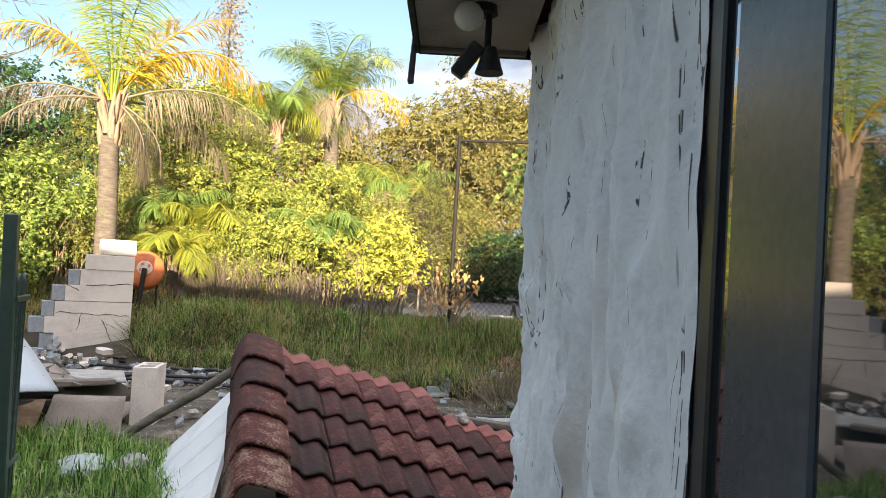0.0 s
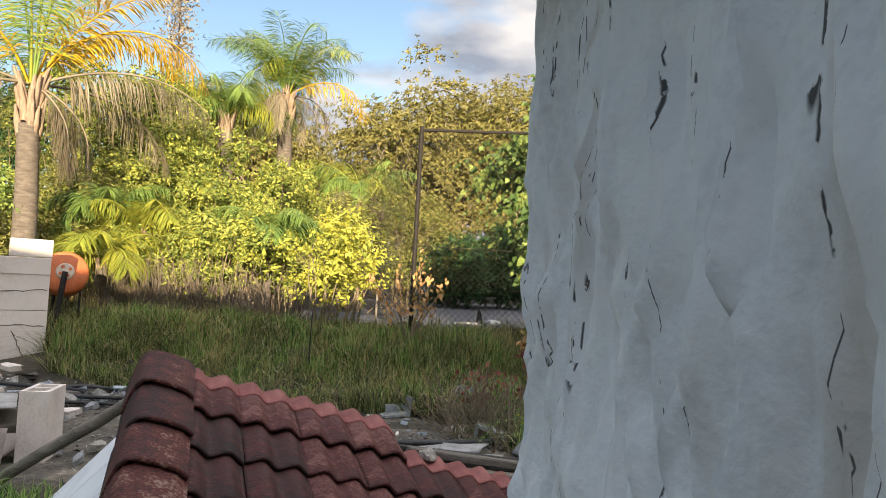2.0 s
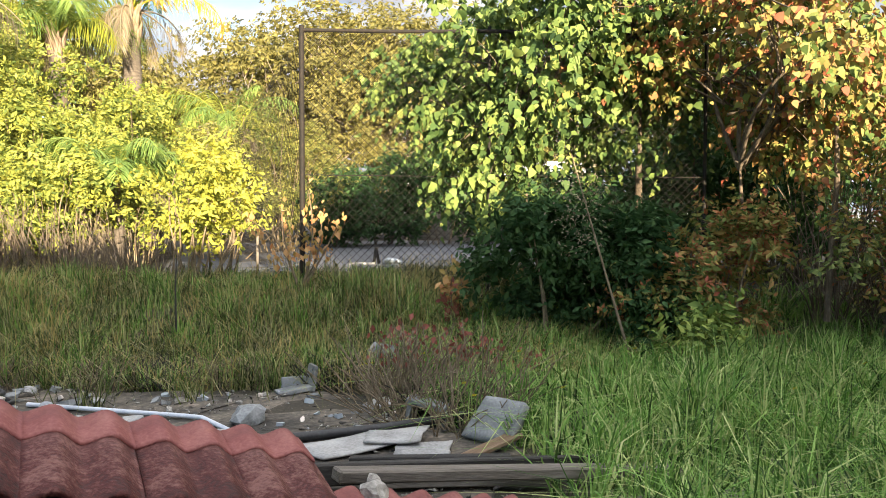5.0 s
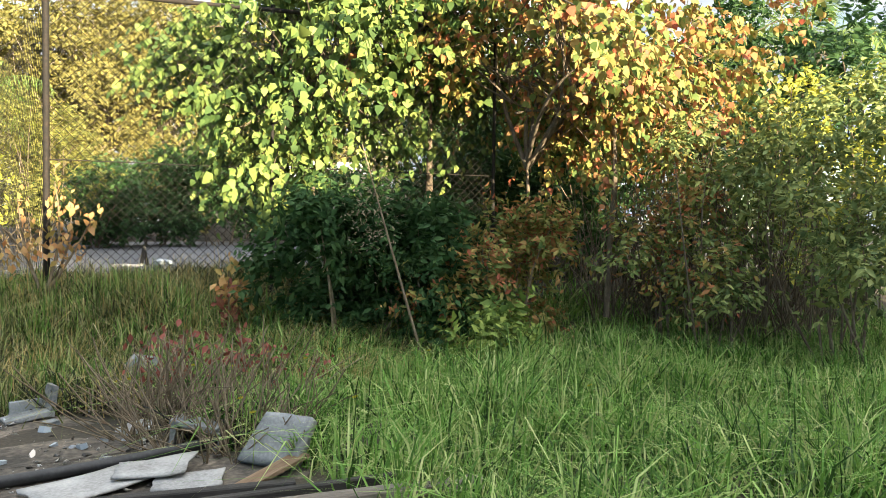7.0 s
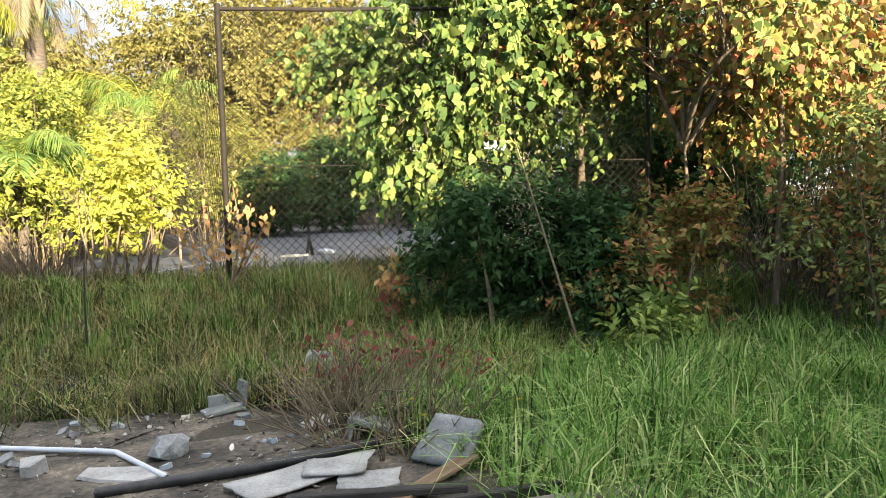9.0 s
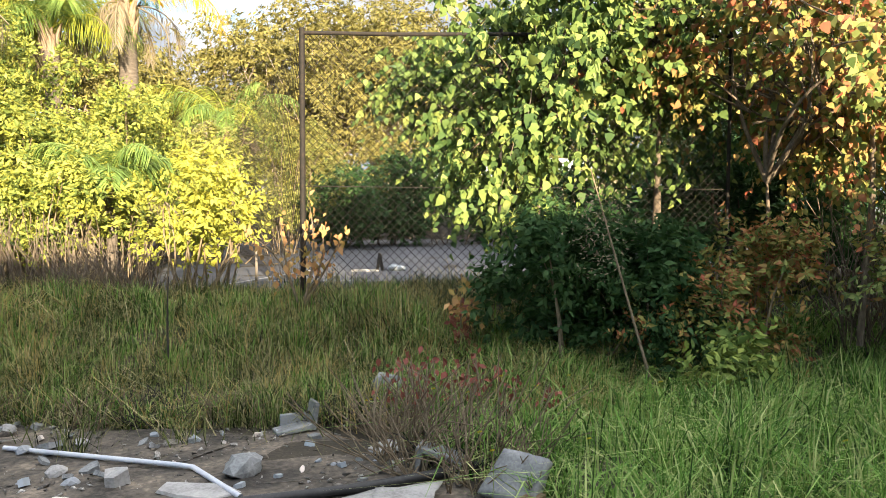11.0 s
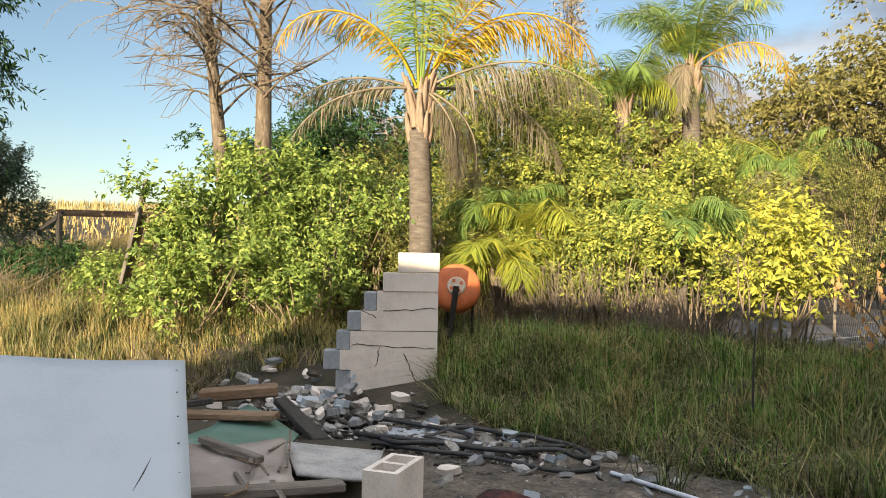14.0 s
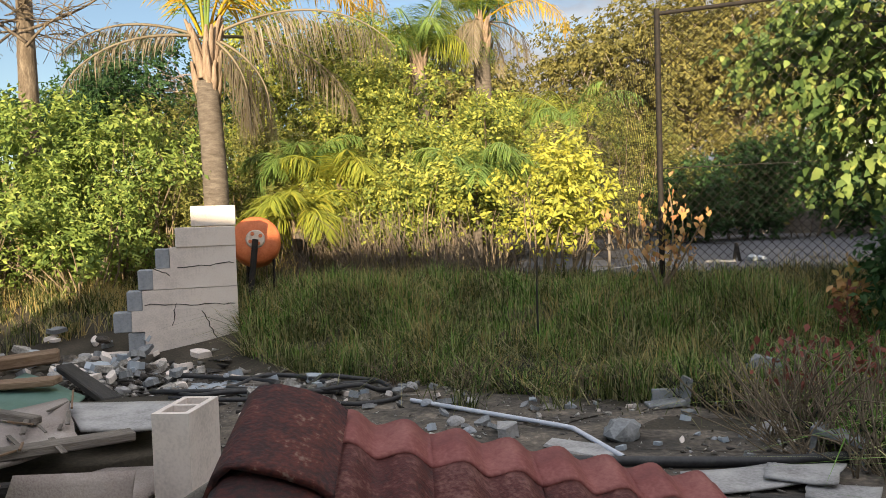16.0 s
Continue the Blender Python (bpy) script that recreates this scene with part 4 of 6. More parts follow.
def palm(name, base, top, r, fronds, label, seed, boots=0.55, skirt=0):
    """A feather palm: ringed trunk, old leaf bases, arching fronds."""
    rng = np.random.default_rng(seed)
    b = thing(name, label, "palm tree", at=base)
    base, top = Vector(base), Vector(top)
    d = top - base
    pts, rad = [], []
    n = 60
    for k in range(n + 1):
        t = k / n
        pts.append(d * t + Vector((0.05 * math.sin(t * 3), 0.03 * math.sin(t * 4), 0)))
        rad.append(r * (1.1 - 0.2 * t) * (1 + 0.05 * (k % 2)) * (1 + rng.normal() * 0.012))
    vs, fs = tube(pts, rad, 14)
    put("trunk", np_mesh("trunk", vs, fs, M["palmbark"], True), b)
    bag = Bag()
    for k in range(26):
        a, h = rng.uniform(0, 6.28), rng.uniform(0, boots)
        o = Vector((math.cos(a), math.sin(a), 0))
        p0 = d + o * r * 0.55 + Vector((0, 0, h - 0.1))
        bag.add(*tube([p0 - Vector((0, 0, 0.22)), p0 + o * r * 0.35, p0 + o * r * (0.6 + 0.6 * h) + Vector((0, 0, 0.25))], [r * 0.4, r * 0.34, r * 0.1], 6))
    put("boot_sheath", bag.mesh("boot_sheath", M["palmfibre"]), b, None, "shaggy pale brown leaf bases")
    crown = d + Vector((0, 0, boots * 0.8))
    for (dx, dy, el, ln, dr, lf, mt, hg) in fronds:
        put("frond", frond(crown + Vector((dx, dy, 0)).normalized() * r * 0.3, (dx, dy), el, ln, dr, lf, M[mt], hg, rng, wid=0.012 if mt == "frond_yellow" else 0.0085), b)
    for k in range(skirt):
        a = rng.uniform(0, 6.28)
        put("dead_frond", frond(crown + Vector((math.cos(a), math.sin(a), 0)) * r * 0.7, (math.cos(a), math.sin(a)), rng.uniform(-20, 20), rng.uniform(1.0, 1.9), 130, 0.35, M["frond_dry"], 0.9, rng, 46), b, None, "dry brown hanging frond")
    return b


def round_fronds(rng, n, ln, mats, leaf=0.42, droop=95, hang=0.35, lo=5, hi=75):
    out = []
    for k in range(n):
        a = 6.283 * k / n + rng.uniform(-0.25, 0.25)
        out.append((math.cos(a), math.sin(a), rng.uniform(lo, hi), ln * rng.uniform(0.8, 1.15), droop * rng.uniform(0.75, 1.2), leaf, mats[int(rng.integers(len(mats)))], hang))
    return out


def bush(name, at, radii, height, leaves, size, mat, label, seed, stems=9, stem_mat="twig", per=12, category="bush", base_lift=0.0, aspect=0.45, droop=0.2, group="", hollow=0.35, stemr=0.013, split=False, shoot=0.34, lobes=13, heart=False):
    """A shrub: stems from the ground, uneven lobes, and leaves strung on shoots that break the outline."""
    rng = np.random.default_rng(seed)
    x, y = at
    z = float(gz(x, y)) - 0.03
    b = thing(name, label, category, group, (x, y, z))
    n_sh = max(12, int(leaves / per))
    span = height - base_lift
    cs, ds = [], []
    for q in range(lobes):
        f = (q + 0.5) / lobes
        taper = 1.0 - 0.45 * f * f
        o = np.array([rng.normal() * radii[0] * 0.55 * taper, rng.normal() * radii[1] * 0.5 * taper, base_lift + span * (0.12 + 0.66 * f)])
        k = max(3, n_sh // lobes)
        u = rng.normal(size=(k, 3))
        u[:, 2] = u[:, 2] * 0.8 + 0.25
        u /= np.linalg.norm(u, axis=1, keepdims=True)
        sc = rng.uniform(0.26, 0.46) * taper
        r = (hollow + (1 - hollow) * rng.random((k, 1)) ** 0.5)
        c = o + u * r * np.array([radii[0] * sc, radii[1] * sc, min(span * 0.14, radii[0] * 0.34)])
        cs.append(c)
        ds.append(u * 0.75 + rng.normal(size=(k, 3)) * 0.35 + np.array([0, 0, 0.55]))
    c, d = np.concatenate(cs), np.concatenate(ds)
    ok = c[:, 2] > 0.06
    c, d = c[ok], d[ok]
    ln = shoot * rng.uniform(0.5, 1.25, len(c)) * (1 + 0.5 * (rng.random(len(c)) < 0.08))
    put("crown", leaf_shoots("crown", c, d, ln, per, size, M[mat], rng, aspect, droop, heart), b)
    tips = c[rng.choice(len(c), min(stems, len(c)), replace=False)]
    bag = Bag()
    for t in tips:
        b0 = np.array([t[0] * 0.35 + rng.normal() * 0.05, t[1] * 0.35 + rng.normal() * 0.05, 0])
        g = limbs(b0, [t], stemr, rng, 0.06, 5, 5, 0.2)
        if split:
            put("stem", g.mesh("stem", M[stem_mat]), b)
            continue
        bag.v += g.v
        bag.f += [f + bag.n for f in g.f]
        bag.n += g.n
    if not split:
        put("branchwork", bag.mesh("branchwork", M[stem_mat]), b)
    return b


def tree(name, at, height, spread, trunk_r, leaves, size, mat, label, seed, bark="bark", fork=0.35, n_limb=9, clumps=36, clump=0.5, category="tree", aspect=0.4, droop=0.35, lobed=False, lobes=0, z=None, flat=0.4, lean=(0, 0), hollow=0.5, shoot=0.4):
    """A tree: tapered trunk, forking limbs, and leaves in separate clumps at the limb ends."""
    rng = np.random.default_rng(seed)
    x, y = at
    z = float(gz(x, y)) - 0.05 if z is None else z
    b = thing(name, label, category, at=(x, y, z))
    fk = np.array([lean[0] * fork, lean[1] * fork, height * fork])
    bag = limbs((0, 0, 0), [fk], trunk_r, rng, 0.04, 9, 8, 0)
    cc = np.array([lean[0], lean[1], height * (0.5 + fork * 0.5)])
    cz = height * (1 - fork) * 0.5
    u = rng.normal(size=(clumps, 3))
    u /= np.linalg.norm(u, axis=1, keepdims=True)
    if lobes:
        lc = rng.normal(size=(lobes, 3))
        lc /= np.linalg.norm(lc, axis=1, keepdims=True)
        u = (lc * rng.uniform(0.45, 0.95, (lobes, 1)))[rng.integers(lobes, size=clumps)] + rng.normal(size=(clumps, 3)) * 0.26
        hollow = 1.0
    c = cc + u * (hollow + (1 - hollow) * rng.random((clumps, 1))) * np.array([spread, spread, cz]) * (1 + 0.09 * rng.normal(size=(clumps, 1)).clip(-2, 1.5))
    for k in range(clumps):
        src = fk if k < n_limb else fk + (c[int(rng.integers(n_limb))] - fk) * rng.uniform(0.4, 0.8)
        g = limbs(src, [c[k]], trunk_r * (0.42 if k < n_limb else 0.18), rng, 0.1, 5, 6, 0.3)
        bag.v += g.v
        bag.f += [f + bag.n for f in g.f]
        bag.n += g.n
    put("trunk", bag.mesh("trunk", M[bark]), b)
    per = 10
    k = max(2, leaves // (clumps * per))
    c0 = np.repeat(c, k, axis=0) + rng.normal(size=(clumps * k, 3)) * clump * np.array([1, 1, flat])
    d0 = (c0 - cc) / np.array([spread, spread, cz]) + rng.normal(size=c0.shape) * 0.5 + np.array([0, 0, 0.25])
    put("crown", leaf_shoots("crown", c0, d0, shoot * rng.uniform(0.5, 1.3, len(c0)), per, size, M[mat], rng, aspect, droop, lobed, 0.5), b)
    return b


RV, CV = (0.843, 0.537), (0.537, -0.843)


def fr(a, b, *rest):
    """A frond set by how far it points across and towards the yard."""
    return (a * RV[0] + b * CV[0], a * RV[1] + b * CV[1], *rest)


palm("palm_tree", (-5.62, 12.02, 0.1), (-5.62, 12.05, 3.35), 0.165, [
    fr(0.1, 0.9, 87, 3.3, 50, 0.6, "frond_green", 0.55), fr(-0.4, 0.8, 84, 3.2, 50, 0.6, "frond_mixed", 0.55), fr(0.3, 0.6, 82, 3.2, 60, 0.6, "frond_green", 0.5), fr(-0.2, -0.6, 80, 3.1, 60, 0.6, "frond_green", 0.4), fr(0.6, -0.5, 74, 2.6, 60, 0.55, "frond_yellow", 0.3),
    fr(0.9, 0.3, 66, 2.5, 60, 0.45, "frond_yellow", 0.3), fr(-1, 0.25, 66, 2.7, 150, 0.42, "frond_yellow", 0.45), fr(1, 0.1, 62, 3.2, 140, 0.5, "frond_yellow", 0.5),
    fr(0.95, -0.3, 64, 3.0, 125, 0.5, "frond_yellow", 0.4), fr(-0.7, -0.6, 66, 2.2, 90, 0.45, "frond_green", 0.3), fr(-1, -0.1, 18, 1.9, 70, 0.3, "frond_dry", 0.7), fr(-1, 0.3, -2, 2.0, 60, 0.3, "frond_dry", 0.7),
    fr(1, 0.35, 24, 2.7, 75, 0.5, "frond_dry", 1.1), fr(0.9, -0.3, 10, 2.6, 80, 0.45, "frond_dry", 1.0), fr(0.75, 0.3, -25, 1.6, 90, 0.4, "frond_dry", 1.3), fr(0.6, 0.5, -35, 1.4, 80, 0.4, "frond_dry", 1.3),
], "feather palm with yellowing and dry drooping fronds", 11, 0.75)
rp = np.random.default_rng(8)
palm("palm_tree", (-3.33, 20.12, 0.5), (-3.33, 20.12, 5.3), 0.2, round_fronds(rp, 20, 2.6, ["frond_green", "frond_green", "frond_mixed"], 0.5, 95, 0.35, 48, 88) + [(0.95, -0.3, 30, 2.6, 120, 0.5, "frond_yellow", 0.5)], "tall green feather palm with dry fronds under its crown", 12, 0.8, 9)
palm("palm_tree", (-4.69, 19.67, 0.5), (-4.69, 19.67, 4.8), 0.17, round_fronds(rp, 20, 2.0, ["frond_green", "frond_mixed", "frond_mixed"], 0.6, 95, 0.6, 20, 85), "feather palm with bright yellow-green fronds in the thicket", 13, 0.6, 2)
palm("palm_tree", (-1.40, 23.04, 0.5), (-1.48, 23.03, 3.4), 0.17, round_fronds(rp, 18, 2.1, ["frond_green", "frond_mixed"], 0.5, 110, 0.6, 0, 75), "palm with drooping pale green and dry fronds", 14, 0.5, 8)
palm("palm_tree", (11.80, 11.58, 0.4), (11.80, 11.58, 4.0), 0.2, round_fronds(rp, 14, 2.4, ["frond_green"], 0.5, 100, 0.5, 0, 70), "dark green palm among trees", 15, 0.5, 3)
for k, (x, y, h, mt) in enumerate(((-4.60, 12.51, 0.75, "frond_mixed"), (-4.40, 13.48, 1.2, "frond_mixed"), (-5.06, 13.77, 1.5, "frond_green"), (-2.36, 13.69, 1.2, "frond_green"), (-2.90, 13.83, 1.0, "frond_mixed"))):
    palm("young_palm", (x, y, float(gz(x, y)) - 0.05), (x, y, float(gz(x, y)) + h), 0.07, round_fronds(rp, 11, 1.1, [mt], 0.36, 110, 0.5, 10, 75), "young clumping palm with yellow-green fronds", 30 + k, 0.2, 2)

# hedge and thicket along the back
HEDGE = [
    # x, y, rx, ry, height, leaves, size, material
    (-8.45, 10.30, 0.7, 0.6, 2.5, 3400, 0.10, "leaf_green"), (-8.20, 11.06, 0.9, 0.7, 3.0, 4200, 0.10, "leaf_green"), (-7.89, 11.85, 0.9, 0.7, 3.0, 4200, 0.10, "leaf_green"),
    (-7.12, 11.98, 0.85, 0.7, 2.9, 4200, 0.09, "leaf_green"), (-6.75, 12.80, 0.8, 0.7, 2.7, 4000, 0.09, "leaf_green"), (-6.91, 11.04, 0.9, 0.5, 1.7, 3800, 0.085, "leaf_green"),
    (-7.55, 13.36, 1.1, 0.8, 3.2, 7000, 0.075, "leaf_fine"), (-5.75, 13.90, 1.2, 0.8, 2.9, 9000, 0.075, "leaf_fine"), (-5.0, 14.6, 1.2, 0.8, 3.1, 9000, 0.075, "leaf_fine"),
    (-6.24, 12.18, 0.7, 0.5, 1.8, 4000, 0.075, "leaf_fine"),
    (-6.9, 16.5, 1.5, 1.1, 6.0, 9500, 0.11, "leaf_mid"), (-5.9, 16.9, 1.5, 1.1, 6.0, 9500, 0.11, "leaf_mid"), (-4.95, 17.1, 1.4, 1.0, 5.4, 8500, 0.11, "leaf_mid"), (-4.1, 16.8, 1.2, 0.9, 4.4, 7500, 0.10, "leaf_mid"),
    (-8.0, 17.0, 1.5, 1.0, 5.6, 7000, 0.10, "leaf_fine"), (-4.5, 14.6, 1.1, 0.8, 3.2, 6500, 0.10, "leaf_mid"), (-3.7, 14.7, 1.0, 0.7, 2.9, 6000, 0.10, "leaf_mid"),
    (-3.0, 14.78, 1.0, 0.7, 2.6, 5500, 0.09, "leaf_mid"), (-3.15, 16.9, 1.1, 0.9, 3.6, 6500, 0.10, "leaf_mid"), (-2.22, 19.01, 1.3, 0.9, 3.0, 5500, 0.10, "leaf_mid"),
    (-2.18, 14.11, 0.9, 0.7, 2.2, 5000, 0.09, "leaf_mid"), (-2.85, 13.1, 0.8, 0.6, 1.8, 4200, 0.08, "leaf_mid"), (-3.6, 13.0, 0.8, 0.5, 1.7, 4200, 0.08, "leaf_mid"),
    (-1.24, 17.53, 1.2, 0.9, 2.9, 6000, 0.09, "leaf_fine"), (-0.13, 20.16, 1.5, 1.2, 3.6, 7000, 0.1, "leaf_fine"), (-2.83, 18.36, 1.3, 1.0, 3.7, 6000, 0.10, "leaf_mid"),
]
for k, (x, y, rx_, ry_, h, n, s, mt) in enumerate(HEDGE):
    bush("bush", (x, y), (rx_, ry_), h, int(n * 1.25), s * (1.05 if mt == "leaf_green" else 0.95), mt, {"leaf_green": "tall fresh green shrub with thin pale stems", "leaf_mid": "sunlit yellow-green shrub in the thicket", "leaf_fine": "fine-leaved olive conifer shrub in the thicket"}[mt], 100 + k,
         stems=22, per=12 if mt != "leaf_fine" else 18, aspect=0.42 if mt != "leaf_fine" else 0.3, droop=0.15 if mt != "leaf_fine" else 0.3, group="thicket", base_lift=0.0 if mt == "leaf_green" else 0.35, shoot=0.44 if mt == "leaf_green" else 0.32, lobes=26 if h > 4 else 15)
bush("bush", (-1.16, 12.10), (0.62, 0.5), 1.95, 2800, 0.085, "leaf_yellow", "bright yellow-leaved shrub with thin grey stems", 140, stems=14, per=14, base_lift=0.35)
bush("bush", (-0.84, 12.44), (0.5, 0.4), 1.75, 2000, 0.085, "leaf_yellow", "bright yellow-leaved shrub with thin grey stems", 141, stems=9, per=14, base_lift=0.3)


def twigs(name, at, r, h, n, mat, label, seed, thick=0.004, tips=3):
    """A tangle of bare stems leaning all ways."""
    rng = np.random.default_rng(seed)
    x, y = at
    z = float(gz(x, y)) - 0.03
    bag = Bag()
    for k in range(n):
        a, q = rng.uniform(0, 6.28), r * math.sqrt(rng.random())
        b0 = np.array([q * math.cos(a), q * math.sin(a), 0])
        t0 = b0 + np.array([rng.normal() * r * 0.5, rng.normal() * r * 0.5, h * rng.uniform(0.5, 1.1)])
        ends = [t0] + [b0 + (t0 - b0) * rng.uniform(0.6, 1.0) + rng.normal(size=3) * h * 0.18 for _ in range(tips - 1)]
        g = limbs(b0, ends, thick, rng, 0.08, 3, 4, 0.1)
        bag.v += g.v
        bag.f += [f + bag.n for f in g.f]
        bag.n += g.n
    ob = put(name, bag.mesh(name, M[mat]), None, pose(x, y, z))
    return tagged(ob, label, "shrub", kind="stuff")


for k, (x, y) in enumerate(((-4.51, 12.25), (-3.86, 12.32), (-3.25, 12.28), (-2.72, 12.24), (-2.13, 11.90), (-1.76, 11.74))):
    twigs("dry_shrub", (x, y), 0.45, 0.95 if k < 4 else 0.75, 34, "bark", "bare dry brushwood under the thicket", 150 + k)
tagged(put("stick", limbs((0, 0, 0), [(0.0, 0, 1.0)], 0.011, np.random.default_rng(4), 0.02, 5, 6, 0).mesh("stick", M["charred"]), None, pose(-1.0, 9.68, 0.03)), "thin dark dead sapling stem in the grass", "sapling")


def small_tree(name, at, h, spread, n, mats, label, seed, stems=5, size=0.11, category="tree", leaf_from=0.35, r=0.014, droop=0.6):
    """A sapling with leaves strung along a few rising stems."""
    rng = np.random.default_rng(seed)
    x, y = at
    b = thing(name, label, category, at=(x, y, float(gz(x, y)) - 0.02))
    tips = [np.array([spread * (2 * k / max(1, stems - 1) - 1) + rng.normal() * 0.06, rng.normal() * spread * 0.4, h * (1 - 0.25 * abs(2 * k / max(1, stems - 1) - 1)) * rng.uniform(0.85, 1.05)]) for k in range(stems)]
    bag = limbs((0, 0, 0.05), tips, r, rng, 0.05, 5, 6, 0.15)
    put("branchwork", bag.mesh("branchwork", M["twig"]), b)
    groups = {m_: [] for m_ in mats}
    for t in tips:
        for k in range(n // stems):
            s = rng.uniform(leaf_from, 1.02)
            p = t * s + rng.normal(size=3) * 0.055
            w = mats[min(len(mats) - 1, int((1 - s) * 1.5 * len(mats) + rng.uniform(-0.4, 0.4)))] if len(mats) > 1 else mats[0]
            groups[w].append(p)
    for m_, pts in groups.items():
        if pts:
            put("foliage", leaf_mesh("foliage", np.array(pts), size, M[m_], rng, 0.6, droop), b)
    return b


small_tree("young_tree", (0.12, 10.88), 1.2, 0.42, 210, ["leaf_orange"], "small young tree with orange and yellow autumn leaves", 160, 5, 0.075, leaf_from=0.4, droop=0.9)
small_tree("red_sapling", (1.59, 9.88), 0.8, 0.12, 150, ["leaf_orange", "leaf_red"], "small sapling with hanging red leaves", 161, 3, 0.075, "sapling", 0.35, 0.006)
small_tree("red_sapling", (1.45, 8.48), 0.5, 0.2, 70, ["leaf_red"], "thin sapling with dull red leaves in grass", 162, 3, 0.055, "sapling", 0.6, 0.005)
small_tree("red_sapling", (1.6, 8.0), 0.5, 0.08, 50, ["leaf_red"], "thin sapling with dark red leaves in grass", 163, 2, 0.045, "sapling", 0.6, 0.005)
small_tree("red_sapling", (0.90, 8.28), 0.62, 0.34, 130, ["leaf_red"], "withered red-brown sapling in long grass", 164, 5, 0.055, "sapling", 0.4, 0.005)

twigs("withered_weed", (1.01, 7.67), 0.5, 0.62, 75, "twig", "withered brown weed clump in long grass", 165, 0.0028)
twigs("withered_weed", (1.16, 7.21), 0.35, 0.4, 36, "twig", "withered brown weed clump in long grass", 166, 0.0025)
for k, (x, y) in enumerate(((-1.45, 8.95), (-0.95, 8.95), (-0.45, 8.8), (0.35, 8.65), (0.75, 8.3), (1.1, 7.6), (-2.1, 9.2))):
    twigs("withered_weed", (x, y), 0.28, 0.26, 42, "charred" if k % 2 else "twig", "low tangle of dead stems at the slab's edge", 330 + k, 0.0025)

# maple and the dark shrub under it
tree("maple_tree", (2.77, 10.98), 3.6, 1.5, 0.05, 10000, 0.1, "leaf_maple", "green maple with large sunlit drooping leaves", 170, "bark", 0.42, 9, 95, 0.2, aspect=0.8, droop=1.1, flat=0.8, lobed=True, lobes=11, shoot=0.42)
tree("maple_tree", (4.69, 9.72), 4.3, 1.7, 0.06, 16000, 0.085, "leaf_autumn", "maple turning yellow, orange and red", 171, "bark", 0.42, 9, 120, 0.18, aspect=0.75, droop=1.0, flat=0.9, lobed=True, lobes=12, shoot=0.4)
tree("maple_tree", (4.14, 10.92), 5.2, 1.8, 0.07, 15000, 0.085, "leaf_maple", "tall maple with dark and light green leaves", 172, "bark", 0.45, 9, 110, 0.2, aspect=0.75, droop=1.0, flat=0.9, lobed=True, lobes=12, shoot=0.4)
bush("shrub", (2.54, 9.63), (0.75, 0.6), 1.6, 7000, 0.1, "leaf_dark", "dense dark green shrub in shade", 173, category="shrub")
bush("shrub", (3.32, 9.43), (0.8, 0.6), 1.7, 7000, 0.1, "leaf_dark", "dense dark green shrub in shade", 174, category="shrub")
bush("shrub", (4.09, 9.14), (0.75, 0.6), 1.65, 6000, 0.085, "leaf_autumn", "olive and russet shrub in shade", 175, category="shrub")
bush("shrub", (3.59, 8.38), (0.4, 0.3), 0.6, 1400, 0.1, "leaf_green", "low broad-leaved green suckers", 176, stems=8, category="shrub")
tagged(put("dry_weed", limbs((0, 0, 0), [(-0.5, 0.2, 1.85)], 0.011, np.random.default_rng(5), 0.03, 6, 8, 0.1).mesh("dry_weed", M["twig"]), None, pose(3.01, 8.81, 0.1)), "tall dry weed stalk with seed head", "weed")
rw = np.random.default_rng(6)
wp = np.array([-0.42, 0.15, 1.35]) + rw.normal(size=(420, 3)) * np.array([0.13, 0.1, 0.25])
put("seed_head", leaf_mesh("seed_head", wp, 0.03, M["frond_dry"], rw, 0.4, 0.1), bpy.data.objects["dry_weed"])["kind"] = "stuff"
vs, fs = tube([(0, 0, 0), (0.03, 0, 0.7), (0.1, 0.02, 1.4), (0.1, 0.05, 2.2)], [0.032, 0.029, 0.026, 0.022], 9)
b_ = thing("tree_trunk", "slim grey tree trunk rising among saplings", "tree", at=(5.20, 9.00, 0.35))
put("trunk", np_mesh("trunk", vs, fs, M["bark"], True), b_)
for k, (x, y, h, mt) in enumerate(((5.63, 8.53, 2.5, "leaf_autumn"), (5.71, 8.04, 2.7, "leaf_sapling"), (6.47, 8.08, 3.0, "leaf_sapling"), (6.32, 7.26, 3.1, "leaf_sapling"), (6.27, 6.83, 3.0, "leaf_sapling"), (6.81, 6.77, 3.2, "leaf_sapling"), (7.67, 8.58, 3.6, "leaf_yellow"), (8.48, 8.37, 3.8, "leaf_yellow"))):
    bush("sapling_clump", (x, y), (0.7, 0.6), h, 2400, 0.08, mt, "clump of slender saplings with sparse leaves", 180 + k, stems=7, stem_mat="bark", per=10, base_lift=0.2, category="sapling", droop=0.45, group="saplings", hollow=0.2, stemr=0.011, split=True, lobes=13)
twigs("bare_shrub", (6.18, 9.60), 0.7, 2.0, 60, "bark", "bare dark shrub with thin crossing stems", 190, 0.007)
twigs("bare_shrub", (7.00, 8.71), 0.9, 2.2, 70, "bark", "bare dark shrub with thin crossing stems", 191, 0.007)
